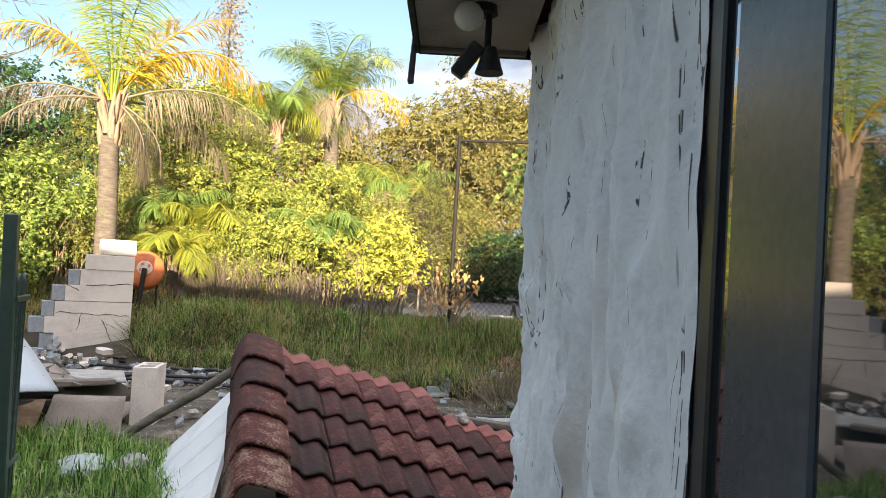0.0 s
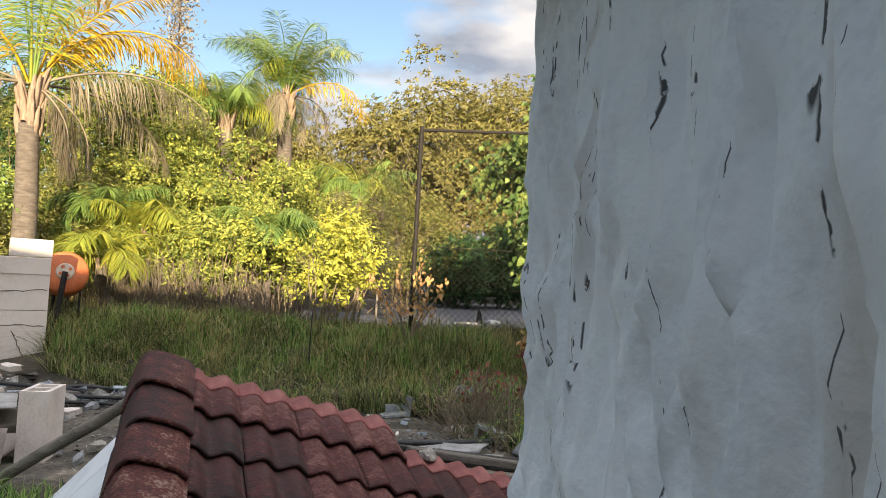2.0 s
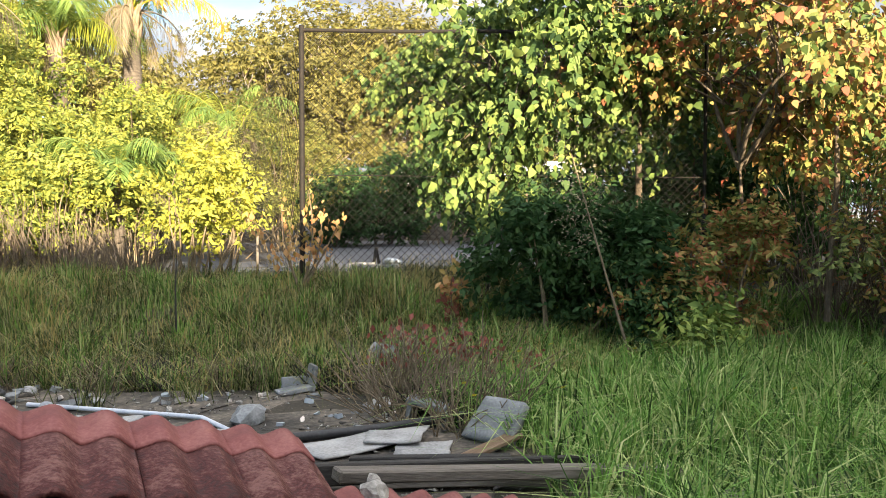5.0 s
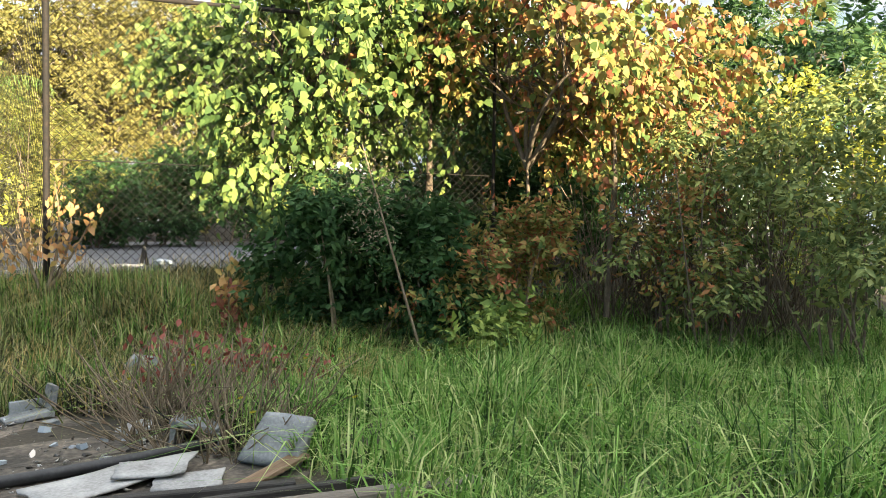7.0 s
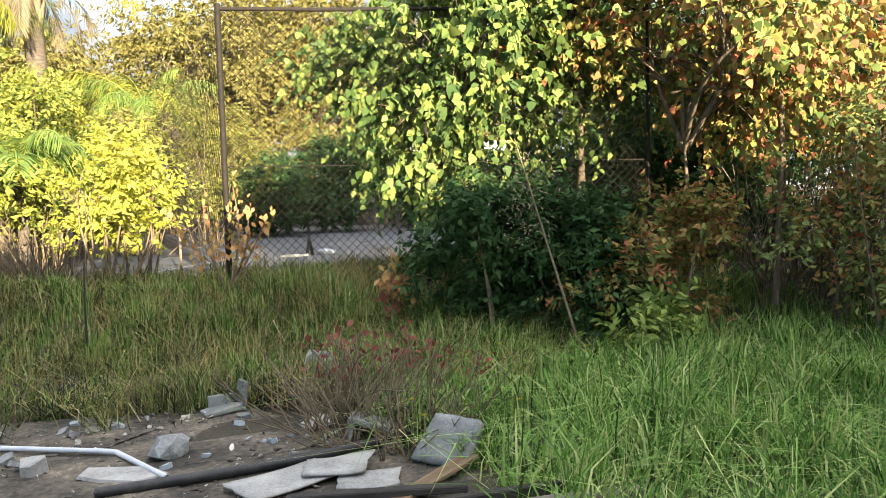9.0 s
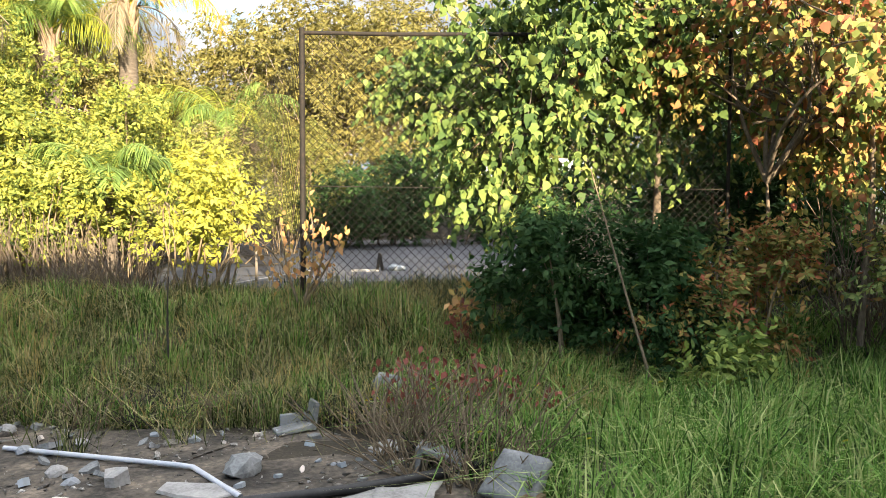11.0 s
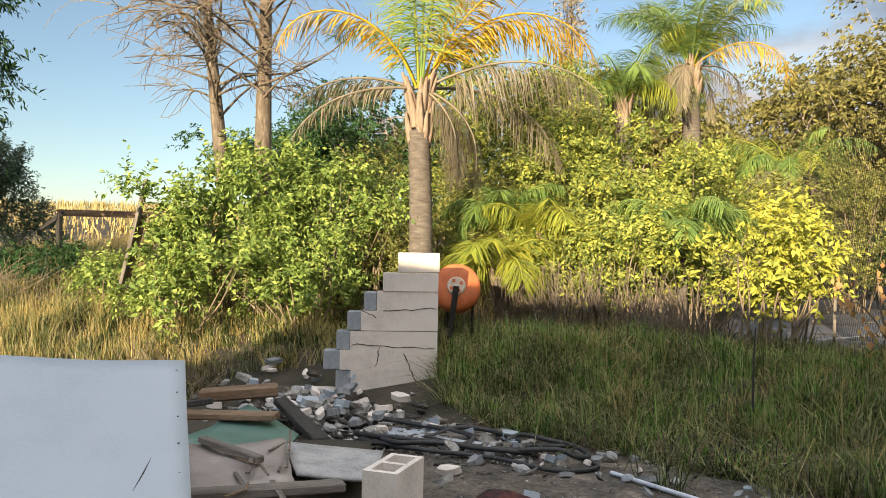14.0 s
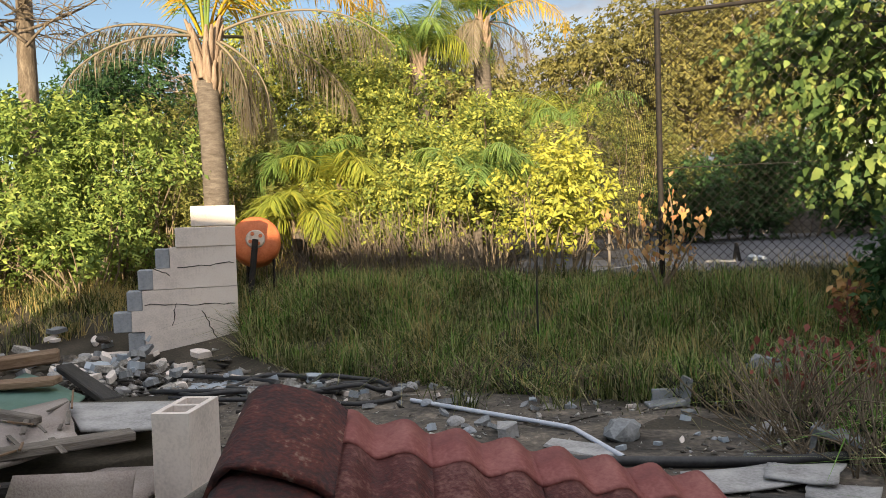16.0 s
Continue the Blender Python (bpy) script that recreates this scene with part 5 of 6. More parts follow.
for k, (x, y, h, s, mt) in enumerate(((5.77, 12.78, 2.7, 1.3, "leaf_dark"), (6.33, 12.25, 2.9, 1.3, "leaf_dark"), (6.74, 11.57, 2.9, 1.2, "leaf_dark"), (6.71, 15.45, 4.2, 1.8, "leaf_dark"), (7.74, 14.33, 4.6, 1.7, "leaf_dark"), (8.26, 12.91, 5.0, 1.6, "leaf_dark"), (9.14, 11.87, 4.6, 1.6, "leaf_dark"), (10.26, 11.27, 5.2, 1.7, "leaf_dark"), (10.59, 9.96, 5.2, 1.7, "leaf_dark"), (10.84, 8.69, 5.2, 1.7, "leaf_dark"), (11.10, 7.42, 5.0, 1.8, "leaf_dark"))):
    bush("tall_shrub", (x, y), (s, 1.2), h, 5200, 0.13, mt, "tall dark evergreen screening the yard", 200 + k, per=14, category="tree", stem_mat="bark", stems=10, stemr=0.03)

# far trees
FAR = [
    (-0.42, 33.20, 9.0, 2.2, "leaf_olive"), (1.67, 32.42, 9.6, 2.6, "leaf_olive"), (3.77, 33.65, 9.8, 2.8, "leaf_olive"), (5.61, 32.84, 9.0, 2.6, "leaf_olive"), (8.35, 35.14, 8.0, 2.6, "leaf_olive"),
    (11.01, 34.42, 8.5, 3.0, "leaf_olive"), (14.94, 30.59, 9.0, 3.0, "leaf_olive"), (18.52, 27.80, 9.0, 3.0, "leaf_dark"), (22.99, 24.82, 9.0, 3.0, "leaf_dark"),
    (-3.40, 36.91, 7.6, 3.0, "leaf_olive"), (-7.56, 34.45, 7.4, 3.0, "leaf_olive"), (-10.94, 32.08, 7.6, 3.0, "leaf_olive"), (-17.01, 27.97, 6.6, 3.0, "leaf_dark"), (-21.83, 29.64, 4.5, 3.0, "leaf_dark"),
]
for k, (x, y, h, s, mt) in enumerate(FAR):
    tree("gum_tree", (x, y), h * 0.94, s, 0.16, 22000, 0.2, mt, "far eucalypt with olive crown and pale limbs" if mt == "leaf_olive" else "far dark evergreen tree", 220 + k, "bark_pale", 0.3, 8, 90, 0.5, aspect=0.4, droop=0.5, flat=0.6, lobes=16, shoot=0.6)
for k, (x, y, h, s) in enumerate(((1.02, 22.29, 2.3, 1.5), (2.75, 23.48, 3.0, 1.7), (4.41, 23.66, 2.8, 1.7), (6.22, 24.86, 2.5, 1.6), (7.73, 24.01, 2.5, 1.7), (7.63, 20.88, 2.2, 1.6), (9.90, 19.38, 2.4, 1.6))):
    bush("dark_shrub", (x, y), (s, 1.1), h, 7000, 0.14, "leaf_dark", "dark shrub beyond the court in shade", 240 + k, category="shrub", stem_mat="bark")
for k, (x, y, h) in enumerate(((-0.10, 27.20, 3.6), (1.98, 28.43, 4.2), (4.24, 28.67, 4.2), (6.69, 28.93, 3.8), (9.14, 29.19, 4.2))):
    bush("tall_shrub", (x, y), (1.7, 1.2), h, 7000, 0.16, "leaf_olive", "sunlit olive shrub beyond the court", 250 + k, category="shrub", stem_mat="bark_pale", stemr=0.03)
rs = np.random.default_rng(21)
sp = thing("column_tree", "narrow grey-brown columnar tree far off", "tree", at=(-10.19, 32.31, 1.0))
put("trunk", limbs((0, 0, 0), [(0, 0, 11.6)], 0.14, rs, 0.01, 7, 8, 0).mesh("trunk", M["bark"]), sp)
pp = np.stack([rs.normal(size=2600) * 0.36, rs.normal(size=2600) * 0.36, rs.uniform(4, 12.4, 2600)], -1)
put("crown", leaf_mesh("crown", pp, 0.2, M["frond_dry"], rs, 0.35, 0.0), sp)


def bare_tree(at, h, r, seed, lean=(0, 0)):
    """A leafless tree: bare trunk, long limbs, drooping twigs."""
    rng = np.random.default_rng(seed)
    x, y = at
    b = thing("bare_tree", "leafless tree with pale bark and fine drooping twigs", "tree", at=(x, y, float(gz(x, y)) - 0.1))
    top = np.array([lean[0], lean[1], h])
    put("trunk", limbs((0, 0, 0), [top], r, rng, 0.02, 10, 14, 0).mesh("trunk", M["bark"]), b)
    bag, tw = Bag(), Bag()
    for k in range(44):
        t = rng.uniform(0.38, 0.95)
        s = top * t
        a = rng.uniform(0, 6.28)
        L = rng.uniform(0.9, 2.2) * (1.2 - t * 0.5)
        e = s + np.array([math.cos(a) * L, math.sin(a) * L, L * rng.uniform(0.0, 0.5)])
        g = limbs(s, [e], 0.022, rng, 0.08, 5, 6, 0.6)
        bag.v += g.v
        bag.f += [f + bag.n for f in g.f]
        bag.n += g.n
        ends = []
        for q in range(17):
            o = s + (e - s) * rng.uniform(0.35, 1.0) + np.array([0, 0, 0.12 * L])
            g = limbs(o, [o + np.array([rng.normal() * 0.35 + math.cos(a) * 0.25, rng.normal() * 0.35 + math.sin(a) * 0.25, rng.uniform(-0.55, 0.25)])], 0.006, rng, 0.12, 3, 4, 0.3)
            tw.v += g.v
            tw.f += [f + tw.n for f in g.f]
            tw.n += g.n
    put("branching", bag.mesh("branching", M["bark"]), b)
    put("twig_crown", tw.mesh("twig_crown", M["twig"]), b)
    return b


bare_tree((-9.21, 12.31), 8.0, 0.16, 260, (-0.9, -0.3))
bare_tree((-8.62, 12.21), 8.6, 0.19, 261, (0.0, 0.0))
# west edge: dark pine, blue-green shrub, brush, broken fence
tree("pine_tree", (-14.80, 9.81), 9.0, 1.3, 0.2, 34000, 0.17, "leaf_dark", "dark evergreen with layered drooping boughs", 262, "bark", 0.1, 12, 130, 0.36, aspect=0.25, droop=0.5, flat=0.35)
bush("tall_shrub", (-16.90, 12.63), (2.4, 1.4), 3.7, 20000, 0.1, "leaf_bluegreen", "rounded blue-green shrub at the field's edge", 263, category="shrub", stem_mat="bark", aspect=0.3)
bush("tall_shrub", (-16.59, 10.45), (2.2, 1.2), 3.3, 15000, 0.1, "leaf_bluegreen", "rounded blue-green shrub at the field's edge", 264, category="shrub", stem_mat="bark", aspect=0.3)
for k, px_ in enumerate(((-13.60, 9.98), (-13.16, 10.86), (-13.71, 12.29), (-9.95, 10.53))):
    bush("bramble", px_, (0.9, 0.6), 0.75 if k < 3 else 0.9, 2600, 0.08, "leaf_dark" if k < 3 else "leaf_green", "low dark bramble at the field's edge" if k < 3 else "low green bush by the leaning post", 266 + k, category="bush")
twigs("bramble", (-11.90, 9.88), 1.2, 0.8, 50, "twig", "arching dry canes in long grass", 272, 0.005)
twigs("brushwood", (-6.77, 8.76), 0.6, 0.5, 40, "twig", "dry brushwood heaped behind the sheets", 273, 0.005)
beam("leaning_post", (-9.46, 10.26, 1.12), (-9.17, 10.42, 2.63), 0.12, 0.05, M["timber"], "grey timber post leaning in long grass", "post", seed=31)
beam("leaning_post", (-9.47, 10.37, 1.21), (-9.28, 10.47, 2.12), 0.05, 0.08, M["timber_warm"], "pale timber stake leaning on a post", "post", seed=32)
beam("fence_rail", (-14.69, 12.84, 2.39), (-13.48, 14.79, 2.43), 0.04, 0.14, M["timber_warm"], "weathered timber rail of an old fence", "fence", seed=33)
beam("fence_rail", (-14.05, 12.06, 2.02), (-13.67, 12.30, 2.34), 0.06, 0.08, M["charred"], "broken dark fence rail", "fence", seed=34)
beam("fence_rail", (-13.76, 12.26, 1.63), (-13.76, 12.25, 2.33), 0.1, 0.1, M["charred"], "dark old fence post", "fence", seed=35)


# ---- grass ----
def grass(name, pts, h, mat, label, seed, width=0.006, lean=0.45):
    """Many bent blades, three triangles each."""
    rng = np.random.default_rng(seed)
    n = len(pts)
    base = np.column_stack([pts, gz(pts[:, 0], pts[:, 1]) - 0.01])
    wave = 0.78 + 0.3 * np.sin(pts[:, 0] * 2.3 + 1.3 * np.sin(pts[:, 1] * 1.7)) * np.cos(pts[:, 1] * 2.9 + pts[:, 0]) + 0.16 * np.sin(pts[:, 0] * 7.1) * np.sin(pts[:, 1] * 6.3)
    H = h * rng.uniform(0.4, 1.3, (n, 1)) * wave[:, None].clip(0.35, 1.4)
    a = rng.uniform(0, 6.283, n)
    dirn = np.column_stack([np.cos(a), np.sin(a), np.zeros(n)])
    sidev = np.column_stack([-np.sin(a), np.cos(a), np.zeros(n)])
    tw = rng.uniform(0, 6.283, n)
    sidev = sidev * np.cos(tw)[:, None] + dirn * np.sin(tw)[:, None]
    le = np.abs(rng.normal(size=(n, 1))) * lean
    up = np.array([[0, 0, 1.0]])
    mid = base + up * H * 0.6 + dirn * H * le * 0.3
    tip = base + up * H * (1 - 0.25 * le) + dirn * H * le
    w = width * rng.uniform(0.6, 1.3, (n, 1))
    v = np.stack([base - sidev * w, base + sidev * w, mid + sidev * w * 0.7, mid - sidev * w * 0.7, tip], 1).reshape(-1, 3)
    i = np.arange(n)[:, None] * 5
    f = np.concatenate([i + np.array([[0, 1, 2]]), i + np.array([[0, 2, 3]]), i + np.array([[3, 2, 4]])], 1).reshape(-1, 3)
    return tagged(put(name, np_mesh(name, v, f, M[mat])), label, "grass", kind="stuff")


def inside(pts, poly):
    x, y = pts[:, 0], pts[:, 1]
    r = np.zeros(len(pts), bool)
    for (x0, y0), (x1, y1) in zip(poly, poly[1:] + poly[:1]):
        c = ((y0 > y) != (y1 > y)) & (x < (x1 - x0) * (y - y0) / (y1 - y0 + 1e-12) + x0)
        r ^= c
    return r


BARE = [(-6.6, 9.6), (-5.9, 10.1), (-4.3, 10.3), (-3.95, 9.6), (-3.0, 9.15), (-1.6, 8.85), (0.2, 8.45), (0.75, 7.7), (1.25, 6.8), (1.3, 6.2), (1.0, 5.3), (-2.3, 5.35), (-2.7, 5.9), (-5.6, 6.2), (-6.2, 8.0)]
ROOF = [(-1.55, 5.2), (1.2, 5.8), (1.4, 3.2), (-1.0, 2.8)]


def sown(n, x0, x1, y0, y1, seed, tuft=0.5, avoid=(BARE, ROOF)):
    """Blade places: half even, half in tufts, none on the slab or the roof."""
    rng = np.random.default_rng(seed)
    p = np.column_stack([rng.uniform(x0, x1, n), rng.uniform(y0, y1, n)])
    k = int(n * tuft)
    c = np.column_stack([rng.uniform(x0, x1, k // 40 + 1), rng.uniform(y0, y1, k // 40 + 1)])
    p[:k] = np.repeat(c, 40, axis=0)[:k] + rng.normal(size=(k, 2)) * 0.06
    for poly in avoid:
        p = p[~inside(p, list(poly))]
    p = p[~((p[:, 0] > 0.3) & (p[:, 1] < 3.0))]
    return p


grass("lush_grass", sown(52000, 0.9, 8.5, 3.6, 10.2, 301, 0.85), 0.44, "grass", "lush long green grass", 311, 0.0064, 1.25)
grass("meadow_grass", sown(56000, -4.4, 3.6, 8.45, 12.0, 302, 0.85), 0.33, "grass_olive", "long olive grass mixed with dry stalks", 312, 0.0044, 1.7)
grass("meadow_grass", sown(13000, -4.2, 1.2, 8.4, 11.4, 303, 0.9), 0.34, "grass", "long green grass tufts", 313)
grass("near_grass", sown(16000, -3.4, -0.9, 2.4, 5.9, 304), 0.2, "grass", "green grass round the fallen roof", 314, 0.005, 0.6)
grass("near_grass", sown(14000, -6.0, 3.0, -2.0, 3.6, 305), 0.12, "grass_olive", "short worn grass by the house", 315)
grass("dry_grass", sown(76000, -20, -5.2, 7.2, 20, 306, 0.75), 0.4, "grass_dry", "tall dry golden grass in the field", 316, 0.0035, 0.9)
grass("dry_grass", sown(38000, -14, -4.4, 6.4, 13, 307, 0.85), 0.36, "grass_olive", "mixed green and dry grass", 317, 0.005, 0.9)
grass("dry_grass", sown(17000, -60, -12, 18, 60, 308, 0.3), 0.5, "grass_dry", "dry golden grass on the far slope", 318, 0.03, 0.4)
grass("edge_grass", sown(500, -1.9, 1.2, 8.15, 8.9, 309, 0.8, ((ROOF),)), 0.3, "grass_olive", "dry straw overhanging the slab's edge", 319, 0.004, 0.9)
grass("dry_stalk", sown(9000, -4.4, 4.2, 8.2, 11.6, 321, 0.5), 0.46, "grass_dry", "bent dry stalks through the long grass", 322, 0.0032, 1.4)
grass("court_weeds", sown(9000, -3.0, 9.0, 11.2, 13.0, 310, 0.8), 0.25, "grass_olive", "weeds along the court fence", 320)

# ---- rubble and clutter ----
def plate(name, corners, th, material, label, category="sheet", parent=None, sub=6, sag=0.0, seed=1, rag=0.0):
    """A sheet between four corners, with thickness, a slight sag and worn edges."""
    q = [Vector(c) for c in corners]
    nn = (q[1] - q[0]).cross(q[3] - q[0]).normalized()
    if nn.z < 0:
        nn = -nn
    n = sub + 1
    vs, fs = [], []
    for side_ in (0, 1):
        for i in range(n):
            for j in range(n):
                a, b = i / sub, j / sub
                p = q[0].lerp(q[1], a).lerp(q[3].lerp(q[2], a), b)
                e = noise.noise(p * 2.3 + Vector((seed * 2.0, 0, 0))) * sag - sag * math.sin(math.pi * a) * 0.6
                rim = rag * noise.noise(p * 17 + Vector((0, seed * 3.0, 0))) if (i in (0, sub) or j in (0, sub)) else 0
                vs.append(p + nn * (e + (th / 2 if side_ == 0 else -th / 2)) + (q[1] - q[0]).normalized() * rim + (q[3] - q[0]).normalized() * rim)
    N2 = n * n
    for i in range(sub):
        for j in range(sub):
            k = i * n + j
            fs.append((k, k + 1, k + n + 1, k + n))
            fs.append((k + N2, k + n + N2, k + n + 1 + N2, k + 1 + N2))
    ring = [(0, j) for j in range(sub)] + [(i, sub) for i in range(sub)] + [(sub, j) for j in range(sub, 0, -1)] + [(i, 0) for i in range(sub, 0, -1)]
    ids = [i * n + j for i, j in ring]
    for k in range(len(ids)):
        a, b = ids[k], ids[(k + 1) % len(ids)]
        fs.append((a, a + N2, b + N2, b))
    me = np_mesh(name, vs, fs, material)
    ob = put(name, me, parent)
    bm = bmesh.new()
    bm.from_mesh(me)
    bmesh.ops.recalc_face_normals(bm, faces=bm.faces[:])
    bm.to_mesh(me)
    bm.free()
    return ob if parent else tagged(ob, label, category)


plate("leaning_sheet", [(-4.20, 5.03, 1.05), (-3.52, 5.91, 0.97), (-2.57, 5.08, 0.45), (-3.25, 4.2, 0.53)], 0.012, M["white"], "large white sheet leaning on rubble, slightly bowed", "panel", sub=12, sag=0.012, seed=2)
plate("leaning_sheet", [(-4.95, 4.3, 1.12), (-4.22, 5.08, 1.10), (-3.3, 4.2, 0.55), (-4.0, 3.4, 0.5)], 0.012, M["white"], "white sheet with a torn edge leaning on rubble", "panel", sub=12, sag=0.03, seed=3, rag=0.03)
for k in range(6):
    bm = bmesh.new()
    bmesh.ops.create_cone(bm, cap_ends=True, segments=8, radius1=0.006, radius2=0.004, depth=0.004)
    part("screw", bm, M["iron"], bpy.data.objects["leaning_sheet"], m=Matrix.Translation(Vector((-3.53, 5.86, 0.985)).lerp(Vector((-2.62, 5.07, 0.475)), 0.08 + 0.16 * k)))
for k, (a_, b_s) in enumerate((((0.16, 0.42), (0.21, 0.44)), ((0.18, 0.45), (0.22, 0.455)), ((0.1, 0.66), (0.15, 0.74)), ((0.86, 0.62), (0.8, 0.78)))):
    c0, c1, c2, c3 = Vector((-4.20, 5.03, 1.05)), Vector((-3.52, 5.91, 0.97)), Vector((-2.57, 5.08, 0.45)), Vector((-3.25, 4.2, 0.53))
    ends_ = [c0.lerp(c1, u_).lerp(c3.lerp(c2, u_), v_) + Vector((0.003, -0.003, 0.008)) for u_, v_ in (a_, b_s)]
    vs, fs = tube([ends_[0], (ends_[0] + ends_[1]) / 2 + Vector((0.004, 0, 0)), ends_[1]], [0.001, 0.0035, 0.001], 5)
    put("scuff", np_mesh("scuff", vs, fs, M["charred"], True), bpy.data.objects["leaning_sheet"], None, "dark scuff mark")
plate("grey_board", [(-3.72, 6.95, 0.30), (-2.98, 7.08, 0.30), (-2.72, 6.55, 0.29), (-3.07, 6.32, 0.33)], 0.02, M["fibro"], "pale grey cement board on the rubble heap", "board", sag=0.006, seed=4)
plate("speckled_board", [(-4.05, 6.3, 0.37), (-3.55, 6.78, 0.37), (-2.95, 6.15, 0.34), (-3.1, 5.55, 0.34)], 0.025, M["tanboard"], "speckled tan board, half rotten, on the heap", "board", sag=0.03, seed=5, rag=0.02)
plate("green_sheet", [(-4.25, 6.4, 0.30), (-4.65, 7.65, 0.33), (-3.86, 7.32, 0.26), (-3.62, 6.9, 0.28)], 0.012, M["greensheet"], "dull green sheet under timber", "sheet", sag=0.02, seed=6)
plate("tan_panel", [(-2.93, 5.72, 0.30), (-2.45, 5.92, 0.28), (-2.42, 5.78, -0.02), (-2.95, 5.55, -0.02)], 0.018, M["tanboard"], "tan board propped against the heap", "board", sag=0.02, seed=7)
plate("tan_panel", [(-3.8, 5.15, 0.26), (-2.98, 5.7, 0.26), (-2.97, 5.5, -0.02), (-3.7, 5.0, -0.02)], 0.018, M["timber_warm"], "stained brown board along the heap's foot", "board", sag=0.02, seed=8)
plate("tan_panel", [(-3.0, 6.2, 0.16), (-2.45, 6.4, 0.14), (-2.55, 5.95, 0.05), (-3.05, 5.9, 0.08)], 0.02, M["tanboard"], "brown board lying low in the heap", "board", sag=0.02, seed=9)
plate("heap_core", [(-4.9, 6.6, 0.16), (-3.4, 7.6, 0.14), (-2.6, 6.5, 0.10), (-4.0, 5.2, 0.14)], 0.18, M["soil"], "dark earth and debris under the boards", "debris", sag=0.05, seed=10, rag=0.08)
for k, (a, b, w, h, mt, lb) in enumerate((
    ((-5.1, 7.55, 0.38), (-4.6, 7.95, 0.42), 0.2, 0.1, "timber_warm", "short thick offcut of brown timber"), ((-5.0, 7.05, 0.33), (-4.1, 7.35, 0.36), 0.16, 0.05, "timber_warm", "split pale plank with bark edge"),
    ((-4.78, 8.2, 0.27), (-3.72, 7.42, 0.2), 0.13, 0.06, "charred", "dark plank lying across the heap"), ((-3.4, 5.45, 0.37), (-2.72, 6.28, 0.34), 0.1, 0.05, "timber", "rotten splintered plank on the heap"),
    ((-3.9, 6.42, 0.4), (-3.3, 6.28, 0.39), 0.06, 0.04, "timber", "rotten splintered batten on the heap"), ((-5.3, 7.3, 0.3), (-4.7, 7.25, 0.42), 0.12, 0.05, "charred", "dark broken plank on the heap"), ((-3.6, 5.2, 0.3), (-2.75, 5.95, 0.2), 0.07, 0.05, "charred", "dark batten under the boards"))):
    beam("plank", a, b, w, h, M[mt], lb, "timber", seed=50 + k)


rb_ = random.Random(77)
for k in range(11):
    o_ = Vector((-3.55, 6.65, 0.4)).lerp(Vector((-2.85, 5.75, 0.36)), rb_.random()) + Vector((rb_.uniform(-0.12, 0.12), rb_.uniform(-0.1, 0.1), rb_.uniform(-0.02, 0.02)))
    d_ = Vector((0.62, -0.78, 0.0)) * rb_.uniform(0.08, 0.24) + Vector((rb_.uniform(-0.05, 0.05), rb_.uniform(-0.05, 0.05), rb_.uniform(-0.01, 0.01)))
    beam("splinter", o_ - d_, o_ + d_, rb_.uniform(0.01, 0.03), rb_.uniform(0.006, 0.012), M["timber" if k % 3 else "timber_warm"], "rotten grey splinter torn from a board", "timber", seed=300 + k)


def pipe_run(name, pts, r, material, label, category, smooth_n=0, sides=9):
    if smooth_n:
        P_ = [Vector(p) for p in pts]
        out = []
        for i in range(len(P_) - 1):
            p0, p1, p2, p3 = P_[max(i - 1, 0)], P_[i], P_[i + 1], P_[min(i + 2, len(P_) - 1)]
            for k in range(smooth_n):
                t = k / smooth_n
                out.append(0.5 * ((2 * p1) + (p2 - p0) * t + (2 * p0 - 5 * p1 + 4 * p2 - p3) * t * t + (3 * p1 - p0 - 3 * p2 + p3) * t ** 3))
        pts = out + [P_[-1]]
    vs, fs = tube(pts, r, sides)
    return tagged(put(name, np_mesh(name, vs, fs, material, True)), label, category)


rh = random.Random(9)
hp = []
for k in range(44):
    a = k * 0.62
    cx, cy, rr_ = (-3.55, 8.45, 0.42) if k < 20 else ((-2.95, 8.5, 0.36) if k < 32 else (-2.45, 8.55, 0.3))
    hp.append((cx + math.cos(a) * rr_ * (1.25 + 0.2 * rh.uniform(-1, 1)), cy + math.sin(a) * rr_ * (0.8 + 0.2 * rh.uniform(-1, 1)), 0.05 + 0.03 * rh.random() + 0.012 * (k % 5)))
pipe_run("black_hose", hp, 0.02, M["black"], "thick black hose tangled in loops over rubble", "hose", 5, 7)
pipe_run("black_hose", [(-3.9, 8.15, 0.05), (-3.3, 8.05, 0.07), (-2.7, 8.2, 0.05), (-2.2, 8.15, 0.04), (-1.95, 8.4, 0.04), (-2.2, 8.65, 0.04)], 0.018, M["black"], "black hose curling across the slab", "hose", 6, 7)
pipe_run("conduit_pipe", [(-1.83, 8.33, 0.035), (-0.66, 7.76, 0.035), (-0.58, 7.71, 0.035), (-0.27, 7.18, 0.03)], 0.016, M["pipe"], "bent pale grey conduit pipe on the slab", "pipe")
pipe_run("black_pipe", [(-0.6, 7.05, 0.04), (0.2, 7.12, 0.045), (0.7, 7.22, 0.05), (1.15, 7.38, 0.05)], 0.03, M["black"], "black plastic drain pipe lying on the slab", "pipe", 5)


